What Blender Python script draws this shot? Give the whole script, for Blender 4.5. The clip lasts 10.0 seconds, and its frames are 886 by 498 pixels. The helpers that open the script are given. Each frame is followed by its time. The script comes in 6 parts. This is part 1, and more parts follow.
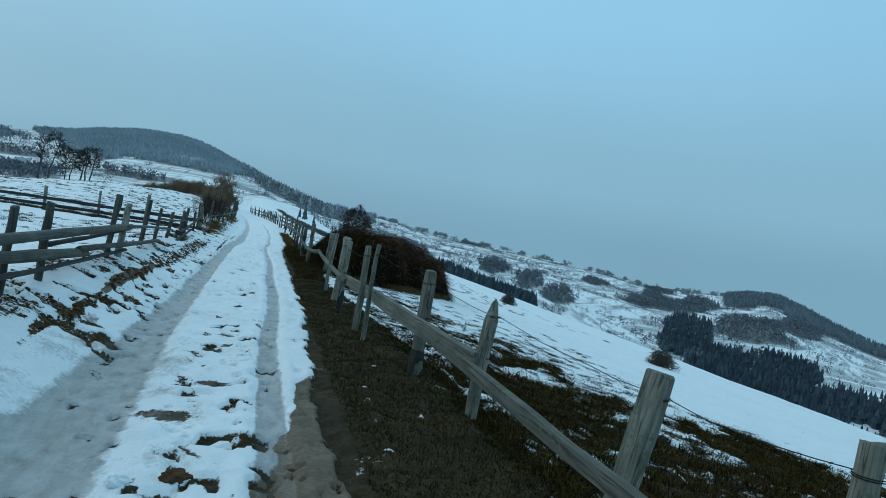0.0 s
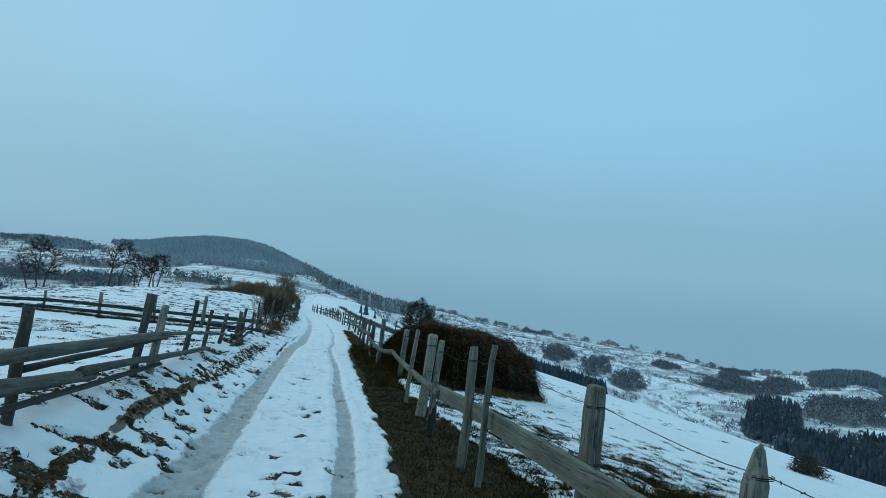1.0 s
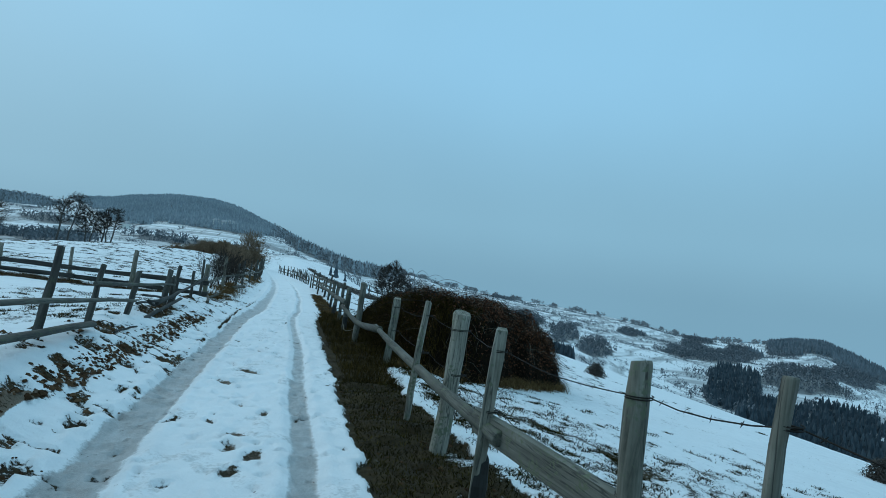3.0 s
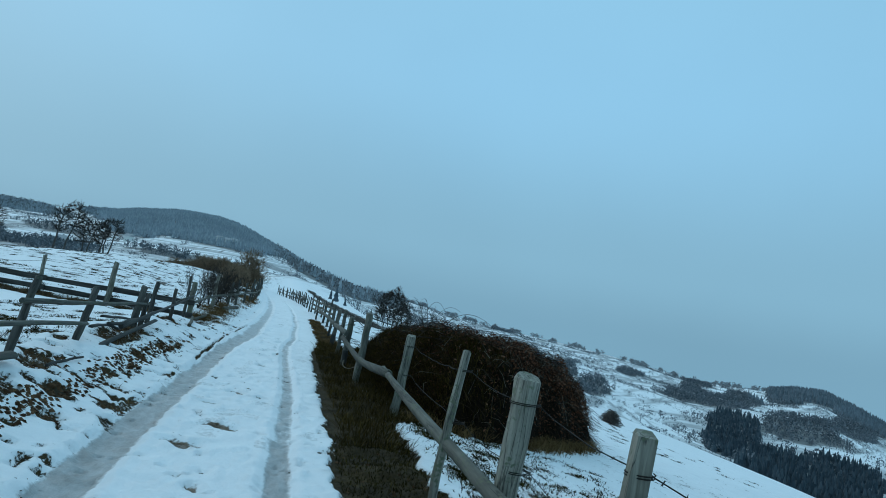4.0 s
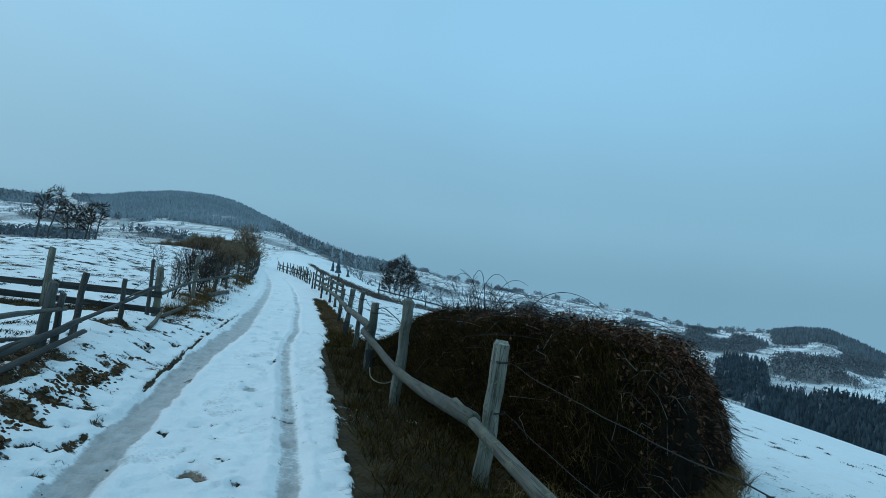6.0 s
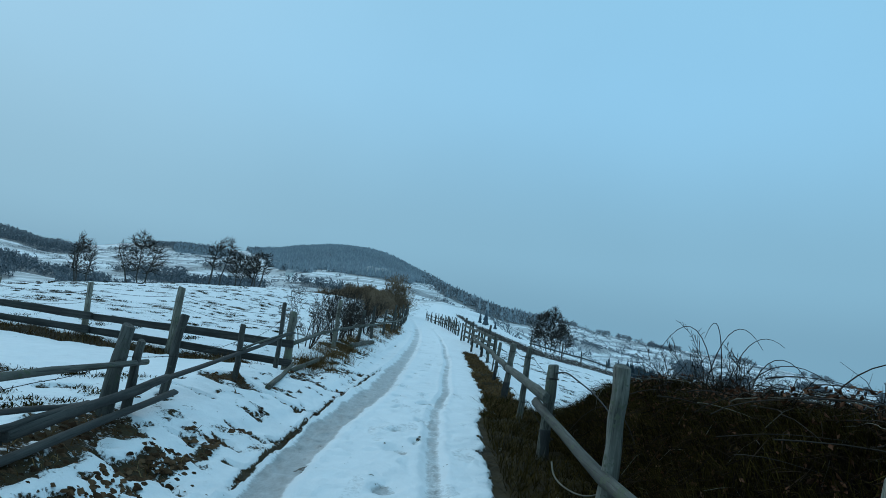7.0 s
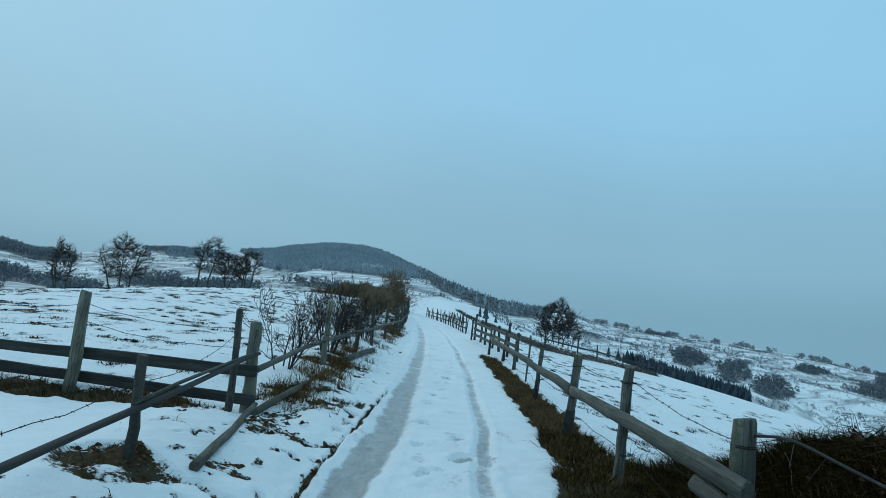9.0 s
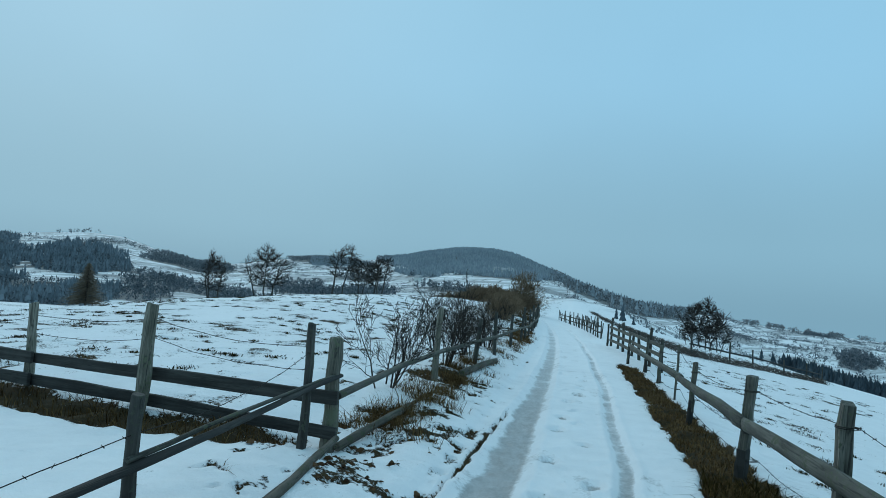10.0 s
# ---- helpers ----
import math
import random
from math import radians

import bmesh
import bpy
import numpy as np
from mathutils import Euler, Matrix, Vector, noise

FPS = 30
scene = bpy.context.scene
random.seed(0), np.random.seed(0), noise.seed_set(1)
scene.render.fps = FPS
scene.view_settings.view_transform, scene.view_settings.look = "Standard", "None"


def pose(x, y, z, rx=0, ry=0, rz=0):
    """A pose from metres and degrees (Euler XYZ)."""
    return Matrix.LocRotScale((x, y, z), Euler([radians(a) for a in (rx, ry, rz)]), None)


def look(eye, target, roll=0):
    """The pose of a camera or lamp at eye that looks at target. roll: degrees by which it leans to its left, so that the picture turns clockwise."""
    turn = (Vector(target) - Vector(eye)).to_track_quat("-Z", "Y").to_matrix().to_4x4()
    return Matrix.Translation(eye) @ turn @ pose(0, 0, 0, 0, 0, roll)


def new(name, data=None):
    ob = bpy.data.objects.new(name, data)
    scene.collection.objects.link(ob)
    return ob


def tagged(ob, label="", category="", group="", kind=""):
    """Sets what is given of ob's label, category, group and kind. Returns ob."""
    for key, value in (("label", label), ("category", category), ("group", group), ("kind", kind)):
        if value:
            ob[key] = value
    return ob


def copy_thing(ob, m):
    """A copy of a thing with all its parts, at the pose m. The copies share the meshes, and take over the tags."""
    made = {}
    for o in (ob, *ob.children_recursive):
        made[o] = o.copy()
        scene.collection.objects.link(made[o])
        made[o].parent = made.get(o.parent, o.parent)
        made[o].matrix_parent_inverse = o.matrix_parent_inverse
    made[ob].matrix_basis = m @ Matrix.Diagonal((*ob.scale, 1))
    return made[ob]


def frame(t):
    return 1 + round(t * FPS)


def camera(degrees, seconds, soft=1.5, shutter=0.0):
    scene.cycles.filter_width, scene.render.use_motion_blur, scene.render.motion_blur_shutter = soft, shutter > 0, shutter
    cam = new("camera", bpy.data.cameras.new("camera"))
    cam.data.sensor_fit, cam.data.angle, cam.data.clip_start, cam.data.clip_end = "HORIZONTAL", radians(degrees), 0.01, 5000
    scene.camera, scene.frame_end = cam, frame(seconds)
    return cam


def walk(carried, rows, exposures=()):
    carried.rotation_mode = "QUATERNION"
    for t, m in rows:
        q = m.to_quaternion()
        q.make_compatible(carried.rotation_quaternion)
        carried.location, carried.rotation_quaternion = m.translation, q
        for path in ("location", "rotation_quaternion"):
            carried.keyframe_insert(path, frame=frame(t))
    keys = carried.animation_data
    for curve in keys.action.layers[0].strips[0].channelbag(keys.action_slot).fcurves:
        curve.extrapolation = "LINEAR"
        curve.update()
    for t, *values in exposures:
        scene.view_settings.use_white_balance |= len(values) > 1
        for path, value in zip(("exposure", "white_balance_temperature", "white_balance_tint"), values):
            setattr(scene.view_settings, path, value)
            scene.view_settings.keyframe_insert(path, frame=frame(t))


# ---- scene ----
EXPOSURES = [(0.0, 0.0, 6550, 10.0), (2.5, 0.0, 6500, 10.0), (4.5, 0.0, 6400, 10.0), (7.0, 0.0, 6350, 10.0), (8.5, 0.0, 6500, 10.0), (10.0, 0.0, 6680, 10.0)]
cam = camera(69.0, 10.0, soft=0.8)
# seconds, eye, target, roll
PATH = [
    (0, (-0.031, -1.590, 1.598), (2.725, 8.017, 1.274), 8.25),
    (0.5, (0.076, -0.303, 1.550), (2.142, 9.468, 2.063), 4.66),
    (1, (-0.084, 0.877, 1.527), (1.633, 10.682, 2.485), 5.53),
    (1.5, (0.017, 1.905, 1.452), (2.152, 11.672, 1.659), 0.02),
    (2, (-0.071, 3.040, 1.458), (1.409, 12.922, 1.832), 6.89),
    (2.5, (0.080, 3.841, 1.443), (2.855, 13.443, 1.751), 1.37),
    (2.7, (0.076, 4.305, 1.440), (2.391, 14.026, 1.808), 6.01),
    (3.8, (0.215, 6.384, 1.406), (2.306, 16.125, 2.274), 6.98),
    (4, (0.175, 6.760, 1.467), (2.299, 16.490, 2.366), 9.52),
    (4.5, (0.351, 7.716, 1.471), (2.534, 17.470, 1.755), 1.74),
    (5, (0.224, 8.783, 1.459), (1.919, 18.636, 1.621), 9.58),
    (5.2, (0.286, 9.144, 1.492), (2.306, 18.934, 1.783), 5.27),
    (6.3, (0.216, 11.056, 1.517), (2.516, 20.781, 1.874), 5.64),
    (6.5, (0.257, 11.397, 1.462), (2.635, 21.104, 1.804), 2.76),
    (7, (0.199, 12.958, 1.427), (0.099, 22.916, 2.337), 6.87),
    (7.5, (0.151, 13.921, 1.445), (-0.975, 23.848, 1.885), 1.16),
    (8, (0.075, 14.682, 1.467), (-1.269, 24.579, 1.956), 5.23),
    (8.5, (-0.271, 15.489, 1.488), (1.108, 25.392, 1.675), 5.11),
    (9, (-0.228, 16.305, 1.449), (-0.237, 26.270, 2.285), 4.81),
    (9.5, (-0.198, 17.113, 1.516), (-1.805, 26.979, 1.814), 3.37),
    (10, (-0.133, 17.732, 1.506), (-2.146, 27.500, 2.237), 3.79),
]
walk(cam, [(t, look(e, g, r)) for t, e, g, r in PATH], EXPOSURES)

# ---------------------------------------------------------------- sky and light
SUN_UP, SUN_TURN = radians(38), radians(-40)
world = bpy.data.worlds.new("overcast_sky")
scene.world = world
world.use_nodes = True
wn, wl = world.node_tree.nodes, world.node_tree.links
wn.clear()
w_out = wn.new("ShaderNodeOutputWorld")
w_sky = wn.new("ShaderNodeTexSky")
w_sky.sky_type = "NISHITA"
w_sky.sun_disc = False
w_sky.sun_elevation, w_sky.sun_rotation = SUN_UP, SUN_TURN
w_sky.dust_density = 3.0
w_clear = wn.new("ShaderNodeBackground")
w_clear.inputs["Strength"].default_value = 0.10
wl.new(w_sky.outputs[0], w_clear.inputs["Color"])
# closed cloud deck: greyer towards the horizon, bluer higher up
w_co = wn.new("ShaderNodeTexCoord")
w_sep = wn.new("ShaderNodeSeparateXYZ")
wl.new(w_co.outputs["Generated"], w_sep.inputs[0])
w_ramp = wn.new("ShaderNodeValToRGB")
w_ramp.color_ramp.interpolation = "EASE"
cr = w_ramp.color_ramp
cr.elements[0].position, cr.elements[0].color = 0.0, (0.190, 0.375, 0.505, 1)
cr.elements[1].position, cr.elements[1].color = 0.75, (0.285, 0.575, 0.77, 1)
for at, col in ((0.10, (0.222, 0.440, 0.590, 1)), (0.35, (0.268, 0.555, 0.78, 1))):
    e = cr.elements.new(at)
    e.color = col
w_noise = wn.new("ShaderNodeTexNoise")
w_noise.inputs["Scale"].default_value = 2.2
w_noise.inputs["Detail"].default_value = 4
wl.new(w_co.outputs["Generated"], w_noise.inputs["Vector"])
w_mul = wn.new("ShaderNodeMath")
w_mul.operation = "MULTIPLY_ADD"
w_mul.inputs[1].default_value, w_mul.inputs[2].default_value = 0.16, 0.965
wl.new(w_noise.outputs["Fac"], w_mul.inputs[0])
w_cloud = wn.new("ShaderNodeBackground")
wl.new(w_sep.outputs["Z"], w_ramp.inputs["Fac"])
w_grey = wn.new("ShaderNodeMix")
w_grey.data_type = "RGBA"
w_side = wn.new("ShaderNodeMath")
w_side.operation, w_side.use_clamp = "MULTIPLY_ADD", True
w_side.inputs[1].default_value, w_side.inputs[2].default_value = -0.45, 0.10
wl.new(w_sep.outputs["X"], w_side.inputs[0])
w_lift = wn.new("ShaderNodeMath")
w_lift.operation, w_lift.use_clamp = "MULTIPLY_ADD", True
w_lift.inputs[1].default_value, w_lift.inputs[2].default_value = 4.5, 0.0
wl.new(w_sep.outputs["Z"], w_lift.inputs[0])
w_part = wn.new("ShaderNodeMath")
w_part.operation = "MULTIPLY"
wl.new(w_side.outputs[0], w_part.inputs[0])
wl.new(w_lift.outputs[0], w_part.inputs[1])
wl.new(w_part.outputs[0], w_grey.inputs[0])
wl.new(w_ramp.outputs["Color"], w_grey.inputs[6])
w_grey.inputs[7].default_value = (0.318, 0.528, 0.642, 1)
wl.new(w_grey.outputs[2], w_cloud.inputs["Color"])
wl.new(w_mul.outputs[0], w_cloud.inputs["Strength"])
w_mix = wn.new("ShaderNodeMixShader")
w_mix.inputs[0].default_value = 0.97
wl.new(w_clear.outputs[0], w_mix.inputs[1])
wl.new(w_cloud.outputs[0], w_mix.inputs[2])
wl.new(w_mix.outputs[0], w_out.inputs["Surface"])

sun = new("sun", bpy.data.lights.new("sun", "SUN"))
sun.data.energy, sun.data.angle, sun.data.color = 0.5, radians(60), (1.0, 0.97, 0.92)
sun.rotation_euler = (radians(90) - SUN_UP, 0, -SUN_TURN + radians(180))

# ---------------------------------------------------------------- the lie of the land
def smooth(a, b, v):
    k = np.clip((v - a) / (b - a), 0, 1)
    return k * k * (3 - 2 * k)


def rolling(x, y, size, seed):
    """Soft unevenness in -1..1 made of a few slanted waves."""
    r = np.random.RandomState(seed)
    total = 0
    for k in range(6):
        a, ph, f = r.uniform(0, 6.28), r.uniform(0, 6.28), r.uniform(0.6, 1.9)
        total = total + np.sin((x * np.cos(a) + y * np.sin(a)) * f * 6.28 / size + ph)
    return total / 6 * 1.6


# bearing of the far skyline (degrees right of the road), its rise (degrees) and how far off it is
SKY_AZ = [-180, -120, -75, -60, -50, -46, -44, -42, -40, -37.7, -34.3, -32, -29, -26, -22.5, -19.6, -16.7, -14.7, -12.7, -10.8, -8.3, -7, -5.5, -2.7, -0.7, 1.1, 3.2, 5.3, 12, 15, 20, 25, 30, 34, 37, 40, 42, 44, 45.6, 48, 51, 56, 65, 90, 130, 180]
SKY_EL = [1, 2, 3.0, 3.0, 2.4, 2.2, 2.6, 2.9, 3.1, 3.0, 1.9, 1.4, 1.55, 2.1, 2.4, 2.5, 2.8, 3.1, 3.6, 3.95, 4.12, 4.1, 3.65, 2.75, 1.95, 1.35, 0.65, 0.1, -0.2, -0.65, -1.05, -1.35, -1.8, -2.35, -2.4, -2.25, -1.85, -1.65, -2.15, -3.1, -4.1, -4.4, -4, -2, 0, 1]
# valley floor between: the rise at 330 m
LOW_AZ = [-180, -80, -40, -24, -16, -10, -5, 0, 4, 9, 14, 20, 30, 45, 70, 110, 180]
LOW_EL = [-3, -4, -3.6, -2.4, -1.2, -0.6, 0.1, 0.5, -0.2, -2.0, -4.2, -6.0, -7.6, -9.0, -9, -6, -3]


def near_height(x, y):
    """The ridge with the track: the field falls away on one side and domes up on the other."""
    d = np.maximum(x - 1.75, 0)
    right = -0.16 * d - 0.0012 * d * d
    l = np.maximum(-x - 2.2, 0)
    far = np.maximum(y - 60, 0)
    left = (0.96 * smooth(22, 58, y) * smooth(0, 7, l) + 0.04 * smooth(0.4, 1.7, -x)
            - 0.0123 * l * l / (1 + (l / 17) ** 2) * smooth(4, 30, l) - 0.0012 * far * far * smooth(3, 16, l))
    bank = (np.interp(y, [0, 6, 10, 14, 20, 22.5, 25], [0.44, 0.44, 0.38, 0.33, 0.31, 0.22, 0.25]) * smooth(1.0, 2.4, -x)
            + np.interp(y, [0, 12, 20, 23, 25], [-0.15, -0.10, -0.08, -0.02, 0.14]) * smooth(0.2, 1.6, l))
    bank = bank - 0.14 * smooth(22.0, 23.0, y) * (1 - smooth(24.2, 25.4, y)) * smooth(1.4, 1.9, -x) * (1 - smooth(2.2, 3.2, -x))
    return np.where(x > 0, right, left + bank)


def far_height(x, y):
    r = np.hypot(x, y - 10)
    az = np.degrees(np.arctan2(x, y - 10))
    el, lo = np.interp(az, SKY_AZ, SKY_EL), np.interp(az, LOW_AZ, LOW_EL)
    top = 1.5 + 1400 * np.tan(np.radians(el))
    low = 1.5 + 330 * np.tan(np.radians(lo))
    k = np.clip((r - 330) / (1400 - 330), 0, 1)
    k = 0.35 * k + 0.65 * smooth(0, 1, k)
    z = low + (top - low) * k
    z = np.where(r > 1400, top - (r - 1400) * 0.10, z)
    wild = smooth(250, 500, r) * (1 - smooth(1250, 1400, r))
    return z + rolling(x, y, 420, 5) * 5.0 * wild + rolling(x, y, 130, 6) * 1.6 * wild


def height(x, y):
    x, y = np.asarray(x, float), np.asarray(y, float)
    r = np.hypot(x, y - 10)
    k = smooth(90, 300, r)
    z = near_height(x, y) * (1 - k) + far_height(x, y) * k
    return z + rolling(x, y, 9.0, 1) * 0.035 * smooth(2.2, 5, np.abs(x)) + rolling(x, y, 34, 2) * 0.10 * smooth(3, 14, np.abs(x))


# ---------------------------------------------------------------- materials
def shader(name):
    m = bpy.data.materials.new(name)
    m.use_nodes = True
    return m, m.node_tree.nodes, m.node_tree.links, m.node_tree.nodes["Principled BSDF"]


def node(nodes, kind, **values):
    n = nodes.new(kind)
    for k, v in values.items():
        n.inputs[k].default_value = v
    return n


def ramp(nodes, stops):
    n = nodes.new("ShaderNodeValToRGB")
    els = n.color_ramp.elements
    els[0].position, els[0].color = stops[0][0], (*stops[0][1], 1)
    els[1].position, els[1].color = stops[-1][0], (*stops[-1][1], 1)
    for at, col in stops[1:-1]:
        els.new(at).color = (*col, 1)
    return n


def maths(nodes, links, op, a, b=0.5, c=0.0, clamp=False):
    n = nodes.new("ShaderNodeMath")
    n.operation, n.use_clamp = op, clamp
    for i, v in enumerate((a, b, c)):
        if isinstance(v, (int, float)):
            n.inputs[i].default_value = v
        else:
            links.new(v, n.inputs[i])
    return n.outputs[0]


def mixed(nodes, links, fac, a, b):
    n = nodes.new("ShaderNodeMix")
    n.data_type = "RGBA"
    for i, v in ((0, fac), (6, a), (7, b)):
        if isinstance(v, (int, float)):
            n.inputs[i].default_value = v
        elif isinstance(v, tuple):
            n.inputs[i].default_value = (*v, 1)
        else:
            links.new(v, n.inputs[i])
    return n.outputs[2]


def bumped(nodes, links, bsdf, value, strength, distance):
    b = node(nodes, "ShaderNodeBump", Strength=strength, Distance=distance)
    links.new(value, b.inputs["Height"])
    links.new(b.outputs[0], bsdf.inputs["Normal"])


def mat_grained(name, stops, scale=(30, 30, 2.5), rough=0.85, bump=0.4, spots=None, shift=0.0):
    """Wood and bark: grain runs along the piece's own z."""
    m, n, l, b = shader(name)
    co = n.new("ShaderNodeTexCoord")
    info = n.new("ShaderNodeObjectInfo")
    off = n.new("ShaderNodeVectorMath")
    off.operation = "ADD"
    sc = n.new("ShaderNodeVectorMath")
    sc.operation = "SCALE"
    sc.inputs[0].default_value = (17.0, 23.0, 31.0)
    l.new(info.outputs["Random"], sc.inputs["Scale"])
    l.new(co.outputs["Object"], off.inputs[0])
    l.new(sc.outputs[0], off.inputs[1])
    mp = node(n, "ShaderNodeMapping", Scale=scale)
    l.new(off.outputs[0], mp.inputs["Vector"])
    grain = node(n, "ShaderNodeTexNoise", Scale=1.0, Detail=7.0, Roughness=0.62, Distortion=0.6)
    l.new(mp.outputs[0], grain.inputs["Vector"])
    patch = node(n, "ShaderNodeTexNoise", Scale=3.2, Detail=5.0, Roughness=0.6)
    l.new(off.outputs[0], patch.inputs["Vector"])
    both = maths(n, l, "MULTIPLY_ADD", patch.outputs["Fac"], 0.55, -0.275)
    both = maths(n, l, "ADD", grain.outputs["Fac"], both)
    tone = maths(n, l, "MULTIPLY_ADD", info.outputs["Random"], 0.16, -0.08 + shift)
    both = maths(n, l, "ADD", both, tone)
    rp = ramp(n, stops)
    l.new(both, rp.inputs["Fac"])
    col = rp.outputs["Color"]
    # drying cracks along the grain
    mc = node(n, "ShaderNodeMapping", Scale=(26, 26, 0.9))
    l.new(off.outputs[0], mc.inputs["Vector"])
    crack = node(n, "ShaderNodeTexNoise", Scale=1.0, Detail=3.0, Roughness=0.5, Distortion=0.3)
    l.new(mc.outputs[0], crack.inputs["Vector"])
    ck = maths(n, l, "MULTIPLY_ADD", maths(n, l, "ABSOLUTE", maths(n, l, "SUBTRACT", crack.outputs["Fac"], 0.5)), -34.0, 1.0, clamp=True)
    col = mixed(n, l, maths(n, l, "MULTIPLY", ck, 0.8), col, (0.02, 0.018, 0.015))
    if spots:
        sp = node(n, "ShaderNodeTexNoise", Scale=38.0, Detail=3.0)
        l.new(off.outputs[0], sp.inputs["Vector"])
        wide = node(n, "ShaderNodeTexNoise", Scale=5.0, Detail=2.0)
        l.new(off.outputs[0], wide.inputs["Vector"])
        k = maths(n, l, "ADD", sp.outputs["Fac"], maths(n, l, "MULTIPLY_ADD", wide.outputs["Fac"], 0.9, -0.45))
        col = mixed(n, l, maths(n, l, "MULTIPLY_ADD", k, 9.0, -5.2, clamp=True), col, spots)
    l.new(col, b.inputs["Base Color"])
    b.inputs["Roughness"].default_value = rough
    hgt = maths(n, l, "MULTIPLY_ADD", ck, -0.8, grain.outputs["Fac"])
    bumped(n, l, b, hgt, bump, 0.012)
    return m


def mat_varied(name, stops, rough=0.9, island=True, scale=4.0):
    """Leaves, blades and twigs: every piece has its own tone."""
    m, n, l, b = shader(name)
    geo = n.new("ShaderNodeNewGeometry")
    no = node(n, "ShaderNodeTexNoise", Scale=scale, Detail=3.0)
    l.new(geo.outputs["Position"], no.inputs["Vector"])
    if island:
        f = maths(n, l, "MULTIPLY_ADD", geo.outputs["Random Per Island"], 0.7, maths(n, l, "MULTIPLY_ADD", no.outputs["Fac"], 0.9, -0.3))
    else:
        f = no.outputs["Fac"]
    rp = ramp(n, stops)
    l.new(f, rp.inputs["Fac"])
    l.new(rp.outputs["Color"], b.inputs["Base Color"])
    b.inputs["Roughness"].default_value = rough
    b.inputs["Specular IOR Level"].default_value = 0.04
    return m


POST_GREY = mat_grained("weathered_post_wood", [(0.25, (0.07, 0.064, 0.049)), (0.5, (0.185, 0.170, 0.135)), (0.75, (0.33, 0.305, 0.25))], spots=(0.13, 0.14, 0.09))
POST_MID = mat_grained("old_post_wood", [(0.25, (0.045, 0.041, 0.033)), (0.5, (0.11, 0.102, 0.082)), (0.75, (0.21, 0.197, 0.163))], spots=(0.09, 0.095, 0.06))
POST_DARK = mat_grained("damp_fence_wood", [(0.25, (0.022, 0.020, 0.018)), (0.5, (0.056, 0.052, 0.045)), (0.78, (0.12, 0.115, 0.10))], spots=(0.06, 0.065, 0.045))
RAIL_GREY = mat_grained("weathered_rail_wood", [(0.25, (0.048, 0.045, 0.035)), (0.5, (0.120, 0.114, 0.092)), (0.78, (0.215, 0.206, 0.168))], scale=(22, 22, 1.2), spots=(0.12, 0.13, 0.08))
RAIL_DARK = mat_grained("wet_rail_wood", [(0.25, (0.014, 0.013, 0.012)), (0.5, (0.033, 0.031, 0.028)), (0.78, (0.075, 0.072, 0.064))], scale=(22, 22, 1.2))
RAIL_MID = mat_grained("old_rail_wood", [(0.25, (0.034, 0.032, 0.026)), (0.5, (0.078, 0.075, 0.062)), (0.78, (0.16, 0.155, 0.13))], scale=(22, 22, 1.2), spots=(0.07, 0.08, 0.045))
TAR = mat_grained("charred_post_foot", [(0.2, (0.012, 0.011, 0.010)), (0.6, (0.03, 0.028, 0.025)), (0.9, (0.06, 0.056, 0.05))])
LOG = mat_grained("rotten_log_wood", [(0.25, (0.035, 0.030, 0.022)), (0.5, (0.085, 0.072, 0.055)), (0.8, (0.18, 0.157, 0.125))], scale=(18, 18, 1.5), spots=(0.05, 0.06, 0.025))
BARK = mat_grained("bare_tree_bark", [(0.25, (0.035, 0.031, 0.028)), (0.5, (0.065, 0.058, 0.052)), (0.8, (0.11, 0.10, 0.09))], scale=(6, 6, 1.5))
TWIG = mat_varied("bare_twigs", [(0.1, (0.022, 0.018, 0.016)), (0.5, (0.048, 0.038, 0.032)), (0.9, (0.09, 0.072, 0.06))])
TWIG_BROWN = mat_varied("brown_hedge_twigs", [(0.1, (0.12, 0.078, 0.048)), (0.5, (0.21, 0.143, 0.092)), (0.9, (0.31, 0.225, 0.155))])
TWIG_SCRUB = mat_varied("dark_scrub_twigs", [(0.1, (0.05, 0.042, 0.036)), (0.5, (0.095, 0.08, 0.07)), (0.9, (0.15, 0.13, 0.115))])
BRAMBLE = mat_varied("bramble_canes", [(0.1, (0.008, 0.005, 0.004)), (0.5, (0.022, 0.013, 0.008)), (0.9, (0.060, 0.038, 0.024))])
# near-black colour that paints the shade inside the thicket
CORE_SHADE = mat_varied("shaded_thicket_core", [(0.3, (0.004, 0.003, 0.002)), (0.7, (0.014, 0.009, 0.005))], island=False, scale=12.0)
CANE = mat_varied("pale_dry_canes", [(0.1, (0.08, 0.065, 0.05)), (0.5, (0.16, 0.14, 0.11)), (0.9, (0.28, 0.25, 0.20))])
DEAD_LEAF = mat_varied("dead_bramble_leaves", [(0.1, (0.030, 0.013, 0.007)), (0.45, (0.080, 0.032, 0.017)), (0.8, (0.20, 0.085, 0.048)), (1.0, (0.30, 0.17, 0.11))], rough=0.7)
GRASS_DRY = mat_varied("dead_grass_blades", [(0.05, (0.009, 0.007, 0.0015)), (0.45, (0.022, 0.0160, 0.0036)), (0.75, (0.050, 0.037, 0.009)), (1.0, (0.125, 0.094, 0.030))])
GRASS_HEATH = mat_varied("dark_heathy_grass", [(0.05, (0.009, 0.0058, 0.0013)), (0.5, (0.034, 0.022, 0.0045)), (0.8, (0.075, 0.048, 0.012)), (1.0, (0.16, 0.104, 0.034))])
